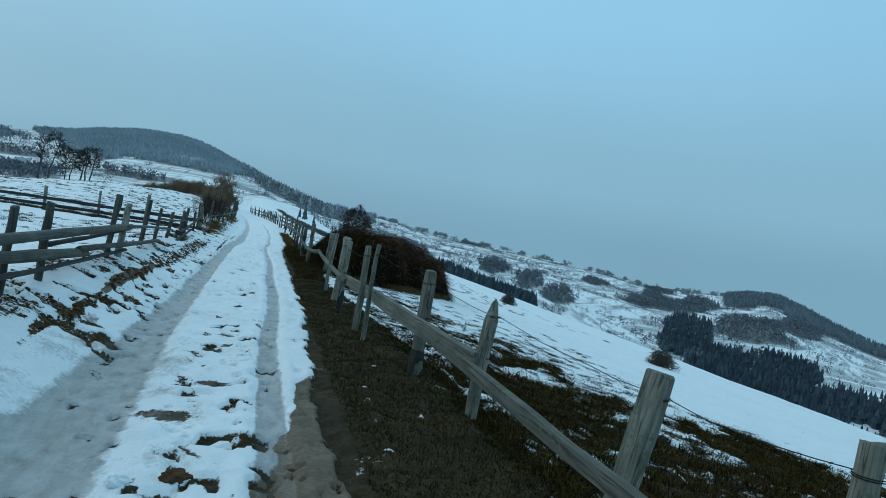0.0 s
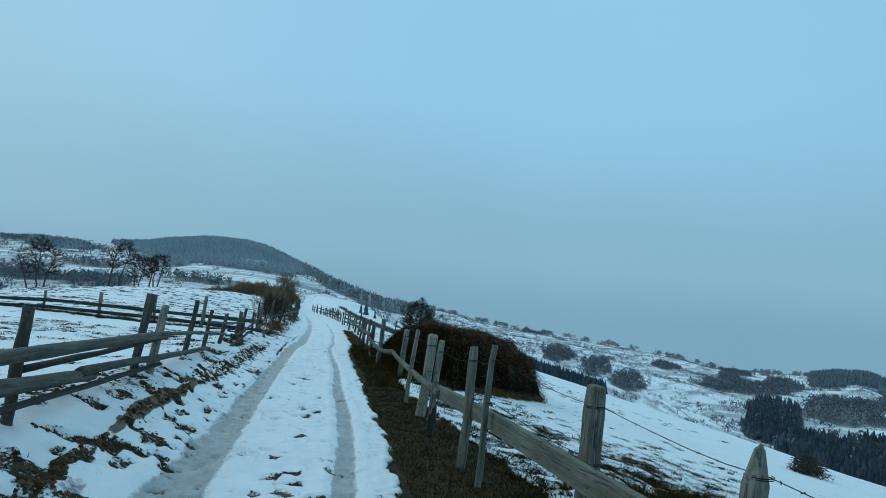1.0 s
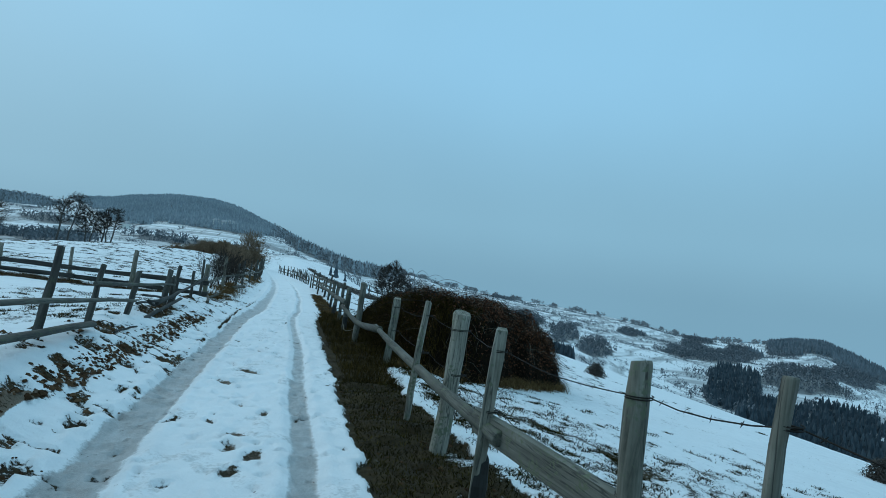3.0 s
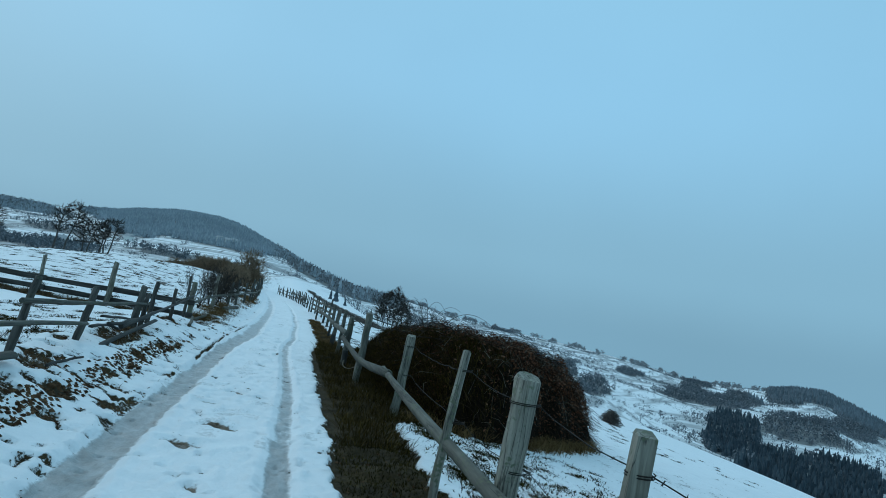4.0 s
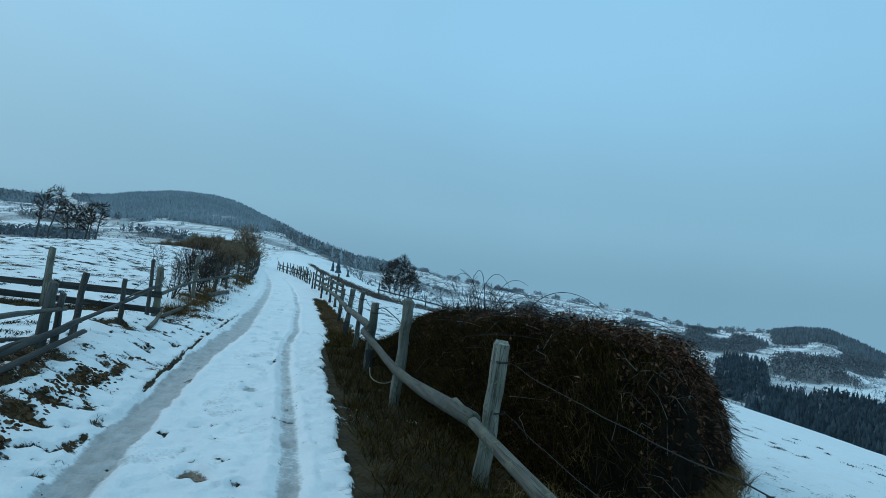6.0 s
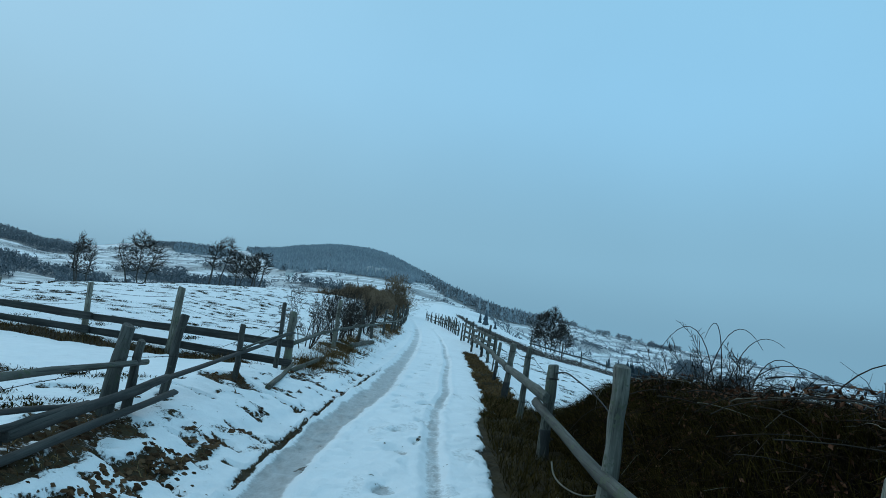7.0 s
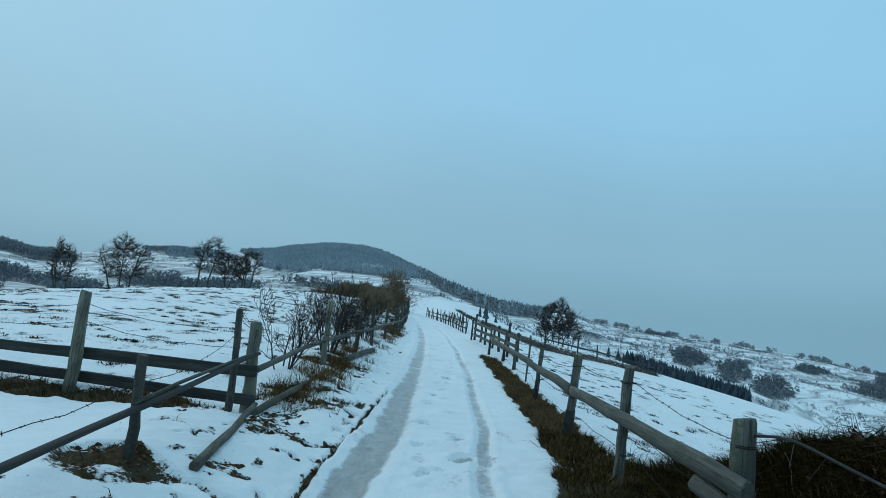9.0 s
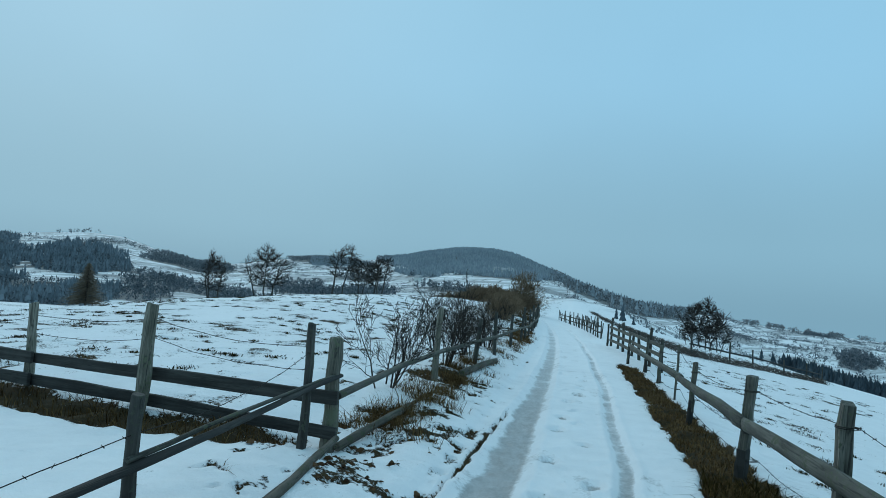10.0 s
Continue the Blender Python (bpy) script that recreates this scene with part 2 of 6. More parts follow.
GRASS_BROWN = mat_varied("brown_bank_grass", [(0.05, (0.030, 0.017, 0.007)), (0.45, (0.074, 0.042, 0.017)), (0.75, (0.140, 0.083, 0.035)), (1.0, (0.26, 0.17, 0.08))])
GRASS_TAN = mat_varied("bleached_tussock_grass", [(0.05, (0.060, 0.034, 0.013)), (0.5, (0.135, 0.077, 0.032)), (1.0, (0.29, 0.182, 0.085))])
EARTH = mat_varied("damp_earth_clods", [(0.1, (0.030, 0.016, 0.009)), (0.5, (0.075, 0.041, 0.022)), (0.9, (0.135, 0.078, 0.044))], scale=25.0)
# the blue of distance haze is put into this needle colour
CONIFER = mat_varied("dark_haze_blued_conifers", [(0.1, (0.037, 0.053, 0.066)), (0.5, (0.060, 0.081, 0.097)), (0.9, (0.092, 0.118, 0.137))], scale=0.02)
# hill conifers: base colour made pale to stand for distance haze
CONIFER_FAR = mat_varied("haze_paled_hill_conifers", [(0.1, (0.25, 0.285, 0.315)), (0.5, (0.31, 0.35, 0.38)), (0.9, (0.38, 0.42, 0.45))], scale=0.02)
# mid and far woods: greyed and blued in colour, in place of haze
CONIFER_MID = mat_varied("haze_blued_hill_conifers", [(0.1, (0.125, 0.152, 0.174)), (0.5, (0.165, 0.197, 0.222)), (0.9, (0.215, 0.252, 0.282))], scale=0.02)
BARE_MID = mat_varied("haze_greyed_slope_woods", [(0.1, (0.105, 0.119, 0.134)), (0.5, (0.152, 0.169, 0.187)), (0.9, (0.215, 0.236, 0.257))], scale=0.02)
BARE_FAR = mat_varied("haze_paled_bare_woods", [(0.1, (0.15, 0.16, 0.172)), (0.5, (0.21, 0.222, 0.235)), (0.9, (0.29, 0.303, 0.315))], scale=0.02)
LARCH = mat_varied("brown_larch_needles", [(0.1, (0.11, 0.085, 0.062)), (0.5, (0.19, 0.145, 0.105)), (0.9, (0.27, 0.215, 0.165))], scale=1.0)
WHITEWASH = mat_varied("whitewashed_plaster", [(0.2, (0.6, 0.6, 0.58)), (0.8, (0.78, 0.78, 0.75))], island=False)
ROOF_GREY = mat_varied("snowy_roof", [(0.2, (0.25, 0.24, 0.24)), (0.8, (0.55, 0.55, 0.56))], island=False)

PAPER = mat_varied("crumpled_pale_paper", [(0.2, (0.62, 0.50, 0.54)), (0.6, (0.78, 0.68, 0.71)), (0.9, (0.86, 0.80, 0.82))], island=False, scale=20.0)
FROZEN = mat_varied("frozen_grey_snow", [(0.2, (0.55, 0.56, 0.58)), (0.8, (0.85, 0.86, 0.88))], rough=0.6, island=False, scale=14.0)

# galvanised wire, dull with rust
WIRE, n_, l_, b_ = shader("rusty_wire")
no_ = node(n_, "ShaderNodeTexNoise", Scale=60.0, Detail=4.0)
rp_ = ramp(n_, [(0.35, (0.012, 0.010, 0.009)), (0.6, (0.028, 0.019, 0.014)), (0.8, (0.05, 0.046, 0.043))])
l_.new(no_.outputs["Fac"], rp_.inputs["Fac"])
l_.new(rp_.outputs["Color"], b_.inputs["Base Color"])
b_.inputs["Metallic"].default_value, b_.inputs["Roughness"].default_value = 0.2, 0.85


def mat_ground():
    """Snow lying on winter grass and earth. The sheet carries four fields: bare, slush with dent shade, mud and wood.
    """
    m, n, l, b = shader("snow_over_winter_grass")
    geo = n.new("ShaderNodeNewGeometry")
    pos = geo.outputs["Position"]

    def noise(scale, detail=5.0, rough=0.55, stretch=None, w=None):
        t = node(n, "ShaderNodeTexNoise", Scale=scale, Detail=detail, Roughness=rough)
        if stretch:
            mp = node(n, "ShaderNodeMapping", Scale=stretch)
            l.new(pos, mp.inputs["Vector"])
            l.new(mp.outputs[0], t.inputs["Vector"])
        else:
            l.new(pos, t.inputs["Vector"])
        return t.outputs["Fac"]

    def field(name):
        a = n.new("ShaderNodeAttribute")
        a.attribute_name = name
        return a.outputs["Fac"]

    bare, slush_shade, mud, wood = field("bare"), field("slush_shade"), field("mud"), field("wood")
    fine, mid, big = noise(30.0, 6.0, 0.65), noise(3.4, 6.0, 0.62), noise(0.6, 4.0)
    crumb = noise(75.0, 4.0, 0.7)
    ragged = maths(n, l, "ADD", maths(n, l, "MULTIPLY_ADD", fine, 1.3, -0.65), maths(n, l, "MULTIPLY_ADD", mid, 1.5, -0.75))
    k = maths(n, l, "MULTIPLY_ADD", maths(n, l, "ADD", bare, ragged), 7.0, -3.0, clamp=True)
    # snow: clean, with a faint grey where it is thin
    snow = ramp(n, [(0.25, (0.73, 0.738, 0.752)), (0.45, (0.855, 0.858, 0.866)), (0.7, (0.95, 0.952, 0.956))])
    l.new(maths(n, l, "ADD", maths(n, l, "MULTIPLY", mid, 0.5), maths(n, l, "ADD", maths(n, l, "MULTIPLY", big, 0.25), maths(n, l, "MULTIPLY", crumb, 0.25))), snow.inputs["Fac"])
    # winter grass and earth
    soil = ramp(n, [(0.30, (0.011, 0.007, 0.002)), (0.45, (0.029, 0.018, 0.0055)), (0.58, (0.054, 0.034, 0.011)), (0.75, (0.115, 0.078, 0.031))])
    l.new(maths(n, l, "ADD", maths(n, l, "MULTIPLY", fine, 0.55), maths(n, l, "MULTIPLY", noise(2.2), 0.45)), soil.inputs["Fac"])
    # packed slush in the wheel tracks; also the painted shade of the trodden dents
    wet = ramp(n, [(0.32, (0.26, 0.248, 0.235)), (0.48, (0.385, 0.378, 0.37)), (0.70, (0.55, 0.55, 0.548))])
    l.new(maths(n, l, "ADD", maths(n, l, "MULTIPLY", noise(12.0, 6.0, 0.7, (1, 0.35, 1)), 0.7), maths(n, l, "MULTIPLY", mid, 0.3)), wet.inputs["Fac"])
    ks = maths(n, l, "MULTIPLY_ADD", maths(n, l, "ADD", slush_shade, maths(n, l, "MULTIPLY", ragged, 0.34)), 5.5, -2.2, clamp=True)
    # trodden mud beside the turf
    mire = ramp(n, [(0.3, (0.085, 0.058, 0.036)), (0.5, (0.16, 0.113, 0.076)), (0.7, (0.26, 0.19, 0.135))])
    l.new(maths(n, l, "ADD", maths(n, l, "MULTIPLY", fine, 0.6), maths(n, l, "MULTIPLY", mid, 0.4)), mire.inputs["Fac"])
    km = maths(n, l, "MULTIPLY_ADD", maths(n, l, "ADD", mud, maths(n, l, "MULTIPLY", ragged, 0.4)), 6.0, -2.6, clamp=True)
    # far slopes: scrubby floor under the woods, thin terrace edges and brownish stubble fields through the snow
    # scrub grey is lightened to paint in the haze of distance
    scrub = ramp(n, [(0.3, (0.13, 0.132, 0.132)), (0.7, (0.215, 0.215, 0.212))])
    l.new(noise(0.05, 5.0), scrub.inputs["Fac"])
    far_off = maths(n, l, "MULTIPLY", wood, 9.0, clamp=True)
    kw = maths(n, l, "ADD", wood, maths(n, l, "MULTIPLY_ADD", noise(0.035, 6.0, 0.7), 1.6, -0.8))
    kw = maths(n, l, "MULTIPLY_ADD", kw, 4.0, -2.2, clamp=True)
    terrace = maths(n, l, "ABSOLUTE", maths(n, l, "SUBTRACT", noise(1.0, 3.0, 0.5, (0.006, 0.005, 0.42)), 0.5))
    terrace = maths(n, l, "MULTIPLY_ADD", terrace, -10.0, 1.0, clamp=True)
    gaps = maths(n, l, "MULTIPLY_ADD", noise(0.022, 4.0, 0.65), 8.0, -2.7, clamp=True)
    patch = maths(n, l, "MULTIPLY_ADD", noise(0.009, 4.0, 0.6, (1.0, 1.0, 3.0)), 14.0, -7.6, clamp=True)
    speck = maths(n, l, "MULTIPLY_ADD", noise(0.10, 4.0, 0.6), 7.0, -4.0, clamp=True)
    thin = maths(n, l, "MAXIMUM", maths(n, l, "MULTIPLY", terrace, gaps), maths(n, l, "MULTIPLY", speck, 0.7))
    thin = maths(n, l, "MAXIMUM", maths(n, l, "MULTIPLY", thin, 0.7), maths(n, l, "MULTIPLY", patch, 0.75))
    kw = maths(n, l, "MULTIPLY", maths(n, l, "MAXIMUM", kw, thin), far_off)
    col = mixed(n, l, ks, snow.outputs["Color"], wet.outputs["Color"])
    col = mixed(n, l, km, col, mire.outputs["Color"])
    col = mixed(n, l, k, col, soil.outputs["Color"])
    col = mixed(n, l, kw, col, scrub.outputs["Color"])
    l.new(col, b.inputs["Base Color"])
    rough = maths(n, l, "MULTIPLY_ADD", ks, -0.42, 0.72)
    rough = maths(n, l, "MULTIPLY_ADD", k, 0.25, rough, clamp=True)
    l.new(rough, b.inputs["Roughness"])
    b.inputs["Specular IOR Level"].default_value = 0.35
    h = maths(n, l, "ADD", maths(n, l, "MULTIPLY", fine, 0.45), maths(n, l, "MULTIPLY", mid, 0.65))
    h = maths(n, l, "MULTIPLY_ADD", crumb, 0.16, h)
    h = maths(n, l, "MULTIPLY_ADD", k, -0.8, maths(n, l, "MULTIPLY_ADD", ks, -0.25, h))
    bumped(n, l, b, h, 0.7, 0.05)
    return m


GROUND = mat_ground()

# ---------------------------------------------------------------- the ground sheet
def lattice(x, y, size, seed, octaves=3):
    """Value noise in 0..1."""
    total, amp, norm = 0.0, 1.0, 0.0
    for o in range(octaves):
        u, v = x / size, y / size
        i, j = np.floor(u).astype(np.int64), np.floor(v).astype(np.int64)
        fu, fv = u - i, v - j
        fu, fv = fu * fu * (3 - 2 * fu), fv * fv * (3 - 2 * fv)

        def h(a, b):
            k = (a * 374761393 + b * 668265263 + (seed + o) * 974634541) & 0x7FFFFFFF
            k = ((k ^ (k >> 13)) * 1274126177) & 0x7FFFFFFF
            return ((k ^ (k >> 16)) & 0xFFFF) / 65535.0
        total = total + amp * ((h(i, j) * (1 - fu) + h(i + 1, j) * fu) * (1 - fv) + (h(i, j + 1) * (1 - fu) + h(i + 1, j + 1) * fu) * fv)
        norm, amp, size = norm + amp, amp * 0.5, size * 0.5
    return total / norm


def road_mid(y):
    """The track bends slightly to the left further on."""
    return -0.00125 * np.clip(y - 30, 0, 62) ** 2


def band(v, lo, hi, soft):
    return smooth(lo - soft, lo + soft, v) * (1 - smooth(hi - soft, hi + soft, v))


def left_rut(y):
    return np.interp(y, [0, 6, 12, 20, 23, 30, 90], [-1.05, -1.0, -0.93, -0.88, -0.68, -0.62, -0.58])


def dirt_line(y):
    return np.interp(y, [0, 4, 6, 8, 9.5, 11, 14, 18.3, 19.8, 24, 90], [-1.78, -1.68, -1.66, -1.67, -1.62, -1.58, -1.52, -1.48, -1.25, -1.1, -1.0])


def back_fence_y(x):
    return np.interp(-x, [2, 3.8, 5.5, 7.2, 9, 12.5, 20], [22.9, 22.95, 23.35, 23.75, 24.2, 25.2, 27.6])


# trodden spots along the crown of the track: x, y, size, turn
STEPS = [(-0.50, 3.12, 1.75, 1.45), (-0.24, 2.45, 1.0, 0.6), (-0.22, 4.01, 1.25, 1.2), (-0.36, 4.55, 0.6, 0.2), (-0.32, 5.23, 1.2, 1.0), (-0.18, 5.5, 0.7, 0.4), (-0.21, 6.02, 0.95, 0.9), (-0.37, 7.12, 0.8, 0.3), (-0.17, 8.15, 0.85, -0.4)]
STEPS += [(-0.06 + (0.13 if k % 2 else -0.14) + 0.07 * math.sin(k * 2.7) + 0.06 * math.sin(k * 0.31), 3.0 + 0.62 * k + 0.20 * math.sin(k * 5.1), 1.0 + 0.35 * math.sin(k * 3.7), 0.5 * math.sin(k * 2.2)) for k in range(10, 48) if abs(k - 18) > 4]
STEPS += [(-0.45, 12.38, 1.5, 1.3), (-0.26, 13.14, 1.55, 1.2), (-0.18, 13.42, 0.6, 0.9), (-0.49, 14.2, 1.4, 1.4), (-0.26, 15.05, 1.1, 0.5), (-0.40, 16.28, 0.8, -0.3), (-0.2, 11.3, 0.9, 0.4), (-0.42, 10.6, 0.8, 0.2), (-0.2, 9.9, 0.9, -0.3)]


def ground_fields(x, y):
    """bare earth and grass, slush with the painted shade of dents, mud; and the fine relief."""
    c = road_mid(y)
    u = x - c
    r = np.hypot(x, y - 10)
    n1, n2, n3 = lattice(x, y, 0.5, 11), lattice(x, y, 1.7, 12), lattice(x, y, 5.0, 13)
    n0, tuft = lattice(x, y, 0.16, 14, 2), lattice(x, y, 0.62, 16, 2)
    wob = (n1 - 0.5) * 0.16 + (n0 - 0.5) * 0.10
    # verge along the fence on the falling side
    inner = np.interp(y, [0, 2.5, 4, 5.5, 8, 12, 20, 24, 34, 90], [0.62, 0.62, 0.62, 0.64, 0.76, 0.76, 0.78, 1.04, 1.06, 1.1])
    outer = np.interp(y, [0, 5, 9, 12, 14.3, 15.2, 16, 21.5, 23, 26, 34.5, 36], [2.3, 2.2, 1.85, 1.57, 1.62, 2.6, 4.0, 4.0, 1.72, 1.62, 1.5, 1.2])
    verge = band(u + wob, inner, outer, 0.07) * (1 - smooth(34.6, 36, y)) * (0.44 + 0.22 * smooth(22.5, 24, y) + 0.30 * smooth(0.3, 0.5, n1) + 0.35 * smooth(0.3, 0.5, n2) + 0.12 * (1 - smooth(12, 14, y)) + 0.16 * (1 - smooth(4, 6, y)))
    for fx, fy in ((1.06, 4.23), (1.01, 3.85), (1.03, 3.29), (0.99, 2.66), (1.32, 5.1), (1.45, 3.5)):
        # scraps of snow left on the turf
        verge = verge * (1 - 0.9 * np.exp(-(((x - fx + wob) / 0.042) ** 2 + ((y - fy + wob) / 0.045) ** 2)))
    bare = verge
    # patchy turf on both fields
    right = smooth(1.7, 2.3, x) * (1 - smooth(4.0, 9.5, x)) * (1 - 0.75 * smooth(10, 15, y)) * (0.37 + 0.44 * (n2 - 0.5) + 0.45 * (n0 - 0.5) + 0.34 * smooth(0.56, 0.68, tuft))
    right_far = smooth(2.0, 4.0, x) * (0.20 + 0.3 * (n2 - 0.5)) * (1 - 0.45 * smooth(6, 12, x))
    left = smooth(2.3, 2.8, -x) * (0.22 + 0.30 * (n2 - 0.5) + 0.34 * smooth(0.62, 0.74, tuft)) * (0.75 + 0.25 * smooth(0.2, 0.5, n3))
    yard = band(x, -9.0, -2.5, 0.3) * band(y, 19.7, 22.7, 0.5)
    left = left * (1 - 0.95 * yard)
    near_left = smooth(1.2, 1.5, -x) * (1 - smooth(2.6, 3.4, -x)) * (1 - smooth(22, 24, y)) * (0.08 + 0.24 * smooth(0.56, 0.72, n1) * smooth(0.45, 0.68, n2) + 0.05 * (1 - smooth(5, 8, y)) * smooth(0.4, 0.65, n1))
    near_left = near_left * (1 - 0.7 * smooth(8.5, 10.5, y))
    foot = band(x + wob, -2.38, -1.85, 0.10) * (1 - smooth(22.5, 24, y)) * (0.10 + 0.24 * smooth(0.48, 0.68, n2) + 0.26 * smooth(0.52, 0.66, n1)) * (1 - 0.7 * smooth(9.5, 11.5, y))
    specks = band(u, -2.4, -1.06, 0.08) * (1 - smooth(32, 36, y)) * smooth(0.60, 0.72, n0 + 0.30 * (n2 - 0.5) + 0.07 * (1 - smooth(12, 16, y))) * 0.62
    bank = band(u + wob, -2.5, -1.38 + 0.1 * np.sin(y), 0.10) * smooth(23.2, 24, y) * (1 - smooth(70, 90, y)) * (0.16 + 0.62 * smooth(0.42, 0.62, n2) * smooth(0.34, 0.52, n1) + 0.25 * smooth(30, 36, y))
    strip = band(y + wob, back_fence_y(x) - 0.55, back_fence_y(x) + 0.12, 0.12) * smooth(2.1, 2.4, -x) * (1 - smooth(14, 18, -x)) * 0.85
    edge = (1 - smooth(0.012, 0.036, np.abs(u + np.interp(y, [17, 21, 23, 27], [1.10, 1.10, 1.02, 0.88]) + (n1 - 0.5) * 0.05))) * band(y, 17.4, 26.5, 0.4) * (0.62 + 0.35 * smooth(0.35, 0.55, n2))
    d = np.abs(u - dirt_line(y) + (n1 - 0.5) * 0.16)
    wide = 0.03 + 0.03 * smooth(0.45, 0.7, n2) + 0.018 * band(y, 5.6, 10.2, 0.5)
    line = (1 - smooth(wide * 0.6, wide * 1.5, d)) * smooth(0.30, 0.46, n2 + 0.25 * band(y, 7.4, 15, 0.5)) * (0.72 - 0.30 * band(y, 5.8, 11.2, 0.4)) * (1 - smooth(17.6, 18.6, y))
    grain = smooth(0.53, 0.62, n0 + 0.25 * (n1 - 0.5)) * (1 - smooth(0.06, 0.20, np.abs(u - dirt_line(y) + 0.06))) * band(y, 10.5, 17.6, 0.4) * 0.80
    line = np.maximum(line * (1 - 0.5 * band(y, 11.5, 17, 0.4)), grain)
    lip = (1 - smooth(wide * 0.7, wide * 1.4, d)) * band(y, 5.4, 11.4, 0.5) * (0.40 + 0.65 * smooth(0.36, 0.56, n1))
    messy = band(u + wob, -2.0, -1.12, 0.1) * band(y, 18.3, 24.0, 0.5) * (0.06 + 0.42 * smooth(0.60, 0.72, lattice(x, y, 0.34, 19, 2) + 0.3 * (n2 - 0.5)))
    near_right = smooth(1.5, 2.2, x) * (1 - smooth(7.4, 10.4, x + 4.0 * (n2 - 0.5) + 2.0 * (n3 - 0.5))) * (1 - smooth(5.4, 7.2, y - 0.30 * (x - 3))) * (0.66 + 1.5 * (n2 - 0.47) + 0.6 * (n0 - 0.5) - 0.25 * smooth(0.55, 0.7, tuft))
    heap = band(x + wob, -2.2, -1.74, 0.10) * band(y + 2 * wob, 15.4, 18.6, 0.4) * (0.22 + 0.50 * smooth(0.42, 0.60, n1))
    for hx, hy, hs in ((-3.05, 18.7, 0.26), (-2.52, 15.4, 0.26), (-2.5, 14.3, 0.2), (-2.0, 13.7, 0.15), (-3.6, 16.2, 0.2)):
        heap = np.maximum(heap, 0.75 * (1 - smooth(0.6, 1.1, np.hypot(x - hx + wob, y - hy + wob) / hs)))
    heap = np.maximum(heap, (1 - smooth(0.2, 0.42, np.hypot(x + 2.05 + wob, (y - 20.2 + wob) * 0.8))) * (0.35 + 0.5 * smooth(0.35, 0.55, n1)))
    ice = 0.25 + 0.75 * smooth(3.7, 4.8, y)
    near_left, foot, specks, line = near_left * ice, foot * ice, specks * ice, line * ice
    for part_ in (heap, right, right_far, left, near_left, foot, bank, strip, line, edge, messy, near_right, specks):
        bare = np.maximum(bare, part_)
    # small stains on the track close to the start
    bare = np.maximum(bare, band(u, -0.5, 0.3, 0.15) * (1 - smooth(5.5, 8.5, y)) * smooth(0.60, 0.70, lattice(x, y, 0.17, 21, 2)) * 0.7)
    bare = np.maximum(bare, band(u, -1.2, 0.9, 0.1) * (1 - smooth(12, 26, y)) * smooth(0.75, 0.82, lattice(x, y, 0.10, 22, 2)) * 0.6)
    mud = band(u + wob * 1.5, np.interp(y, [0, 2, 2.8, 4, 4.7], [0.1, 0.16, 0.35, 0.52, 0.62]), 0.70, 0.05) * (1 - smooth(4.3, 5.0, y + wob * 4))
    mud = np.maximum(mud, lip)
    on_track = band(u, -1.3, 0.9, 0.1)
    dl = (u - left_rut(y) + (n1 - 0.5) * 0.07 + (n0 - 0.5) * 0.03) / np.interp(y, [0, 3.5, 6, 12, 18, 24, 30], [0.46, 0.36, 0.23, 0.165, 0.165, 0.22, 0.19])
    dr = (u - np.interp(y, [0, 6, 10, 16, 22, 24, 30], [0.22, 0.25, 0.34, 0.33, 0.25, 0.42, 0.48]) - 0.02 * np.sin(y * 0.9) + (n1 - 0.5) * 0.05 + (n0 - 0.5) * 0.02) / np.interp(y, [0, 12, 18, 30], [0.13, 0.115, 0.09, 0.085])
    slush_l = np.exp(-dl ** 4) * np.interp(y, [0, 20, 30, 70], [0.95, 0.9, 0.62, 0.4]) * (0.72 + 0.42 * n1)
    slush_r = np.exp(-dr ** 4) * np.interp(y, [0, 12, 17, 30, 70], [0.85, 0.74, 0.62, 0.58, 0.3]) * (0.72 + 0.42 * n1)
    slush_shade = np.maximum(slush_l, slush_r)
    slush_shade = np.maximum(slush_shade, band(u, -1.75, -0.1, 0.25) * (1 - smooth(4.6, 6.4, y)) * (0.34 * n2 + 0.48 * lattice(x, y, 0.3, 23, 3)))
    slush_shade = np.maximum(slush_shade, 0.42 * band(u, -1.15, 0.75, 0.1) * smooth(0.52, 0.7, lattice(x, y * 0.5, 0.3, 24, 2)))
    # fine relief
    near = 1 - smooth(40, 70, r)
    rise = 0.045 * (1 - smooth(0.35, 0.62, bare))
    rise = rise - 0.050 * np.exp(-dl ** 4) - 0.035 * np.exp(-dr ** 4) + 0.014 * np.exp(-((np.abs(dl) - 1.35) / 0.22) ** 2) + 0.012 * np.exp(-((np.abs(dr) - 1.5) / 0.3) ** 2)
    rise = rise - 0.03 * (mud - lip) + 0.045 * lip * (0.4 + n0) + 0.018 * smooth(0.52, 0.7, lattice(x, y, 0.11, 25, 2)) * on_track * (1 - smooth(18, 30, y))
    rise = rise + (n1 - 0.5) * 0.05 * (1 - 0.75 * on_track) + (lattice(x, y, 0.17, 17, 2) - 0.5) * np.where(on_track > 0.5, 0.020, 0.035)
    rise = rise + 0.05 * smooth(0.45, 0.75, lattice(x, y, 0.35, 18, 2)) * (1 - on_track) * smooth(0.3, 0.5, bare)
    rise = rise + 0.04 * smooth(0.0, 0.16, dirt_line(y) - u) * smooth(5, 8, y) * (1 - smooth(2.2, 2.6, -x))
    nf = lattice(x, y, 0.07, 27, 2)
    for sx, sy, size, turn in STEPS:
        p, q = u - sx + (n0 - 0.5) * 0.12 + (nf - 0.5) * 0.06, y - sy + (n1 - 0.5) * 0.16 + (nf - 0.5) * 0.09
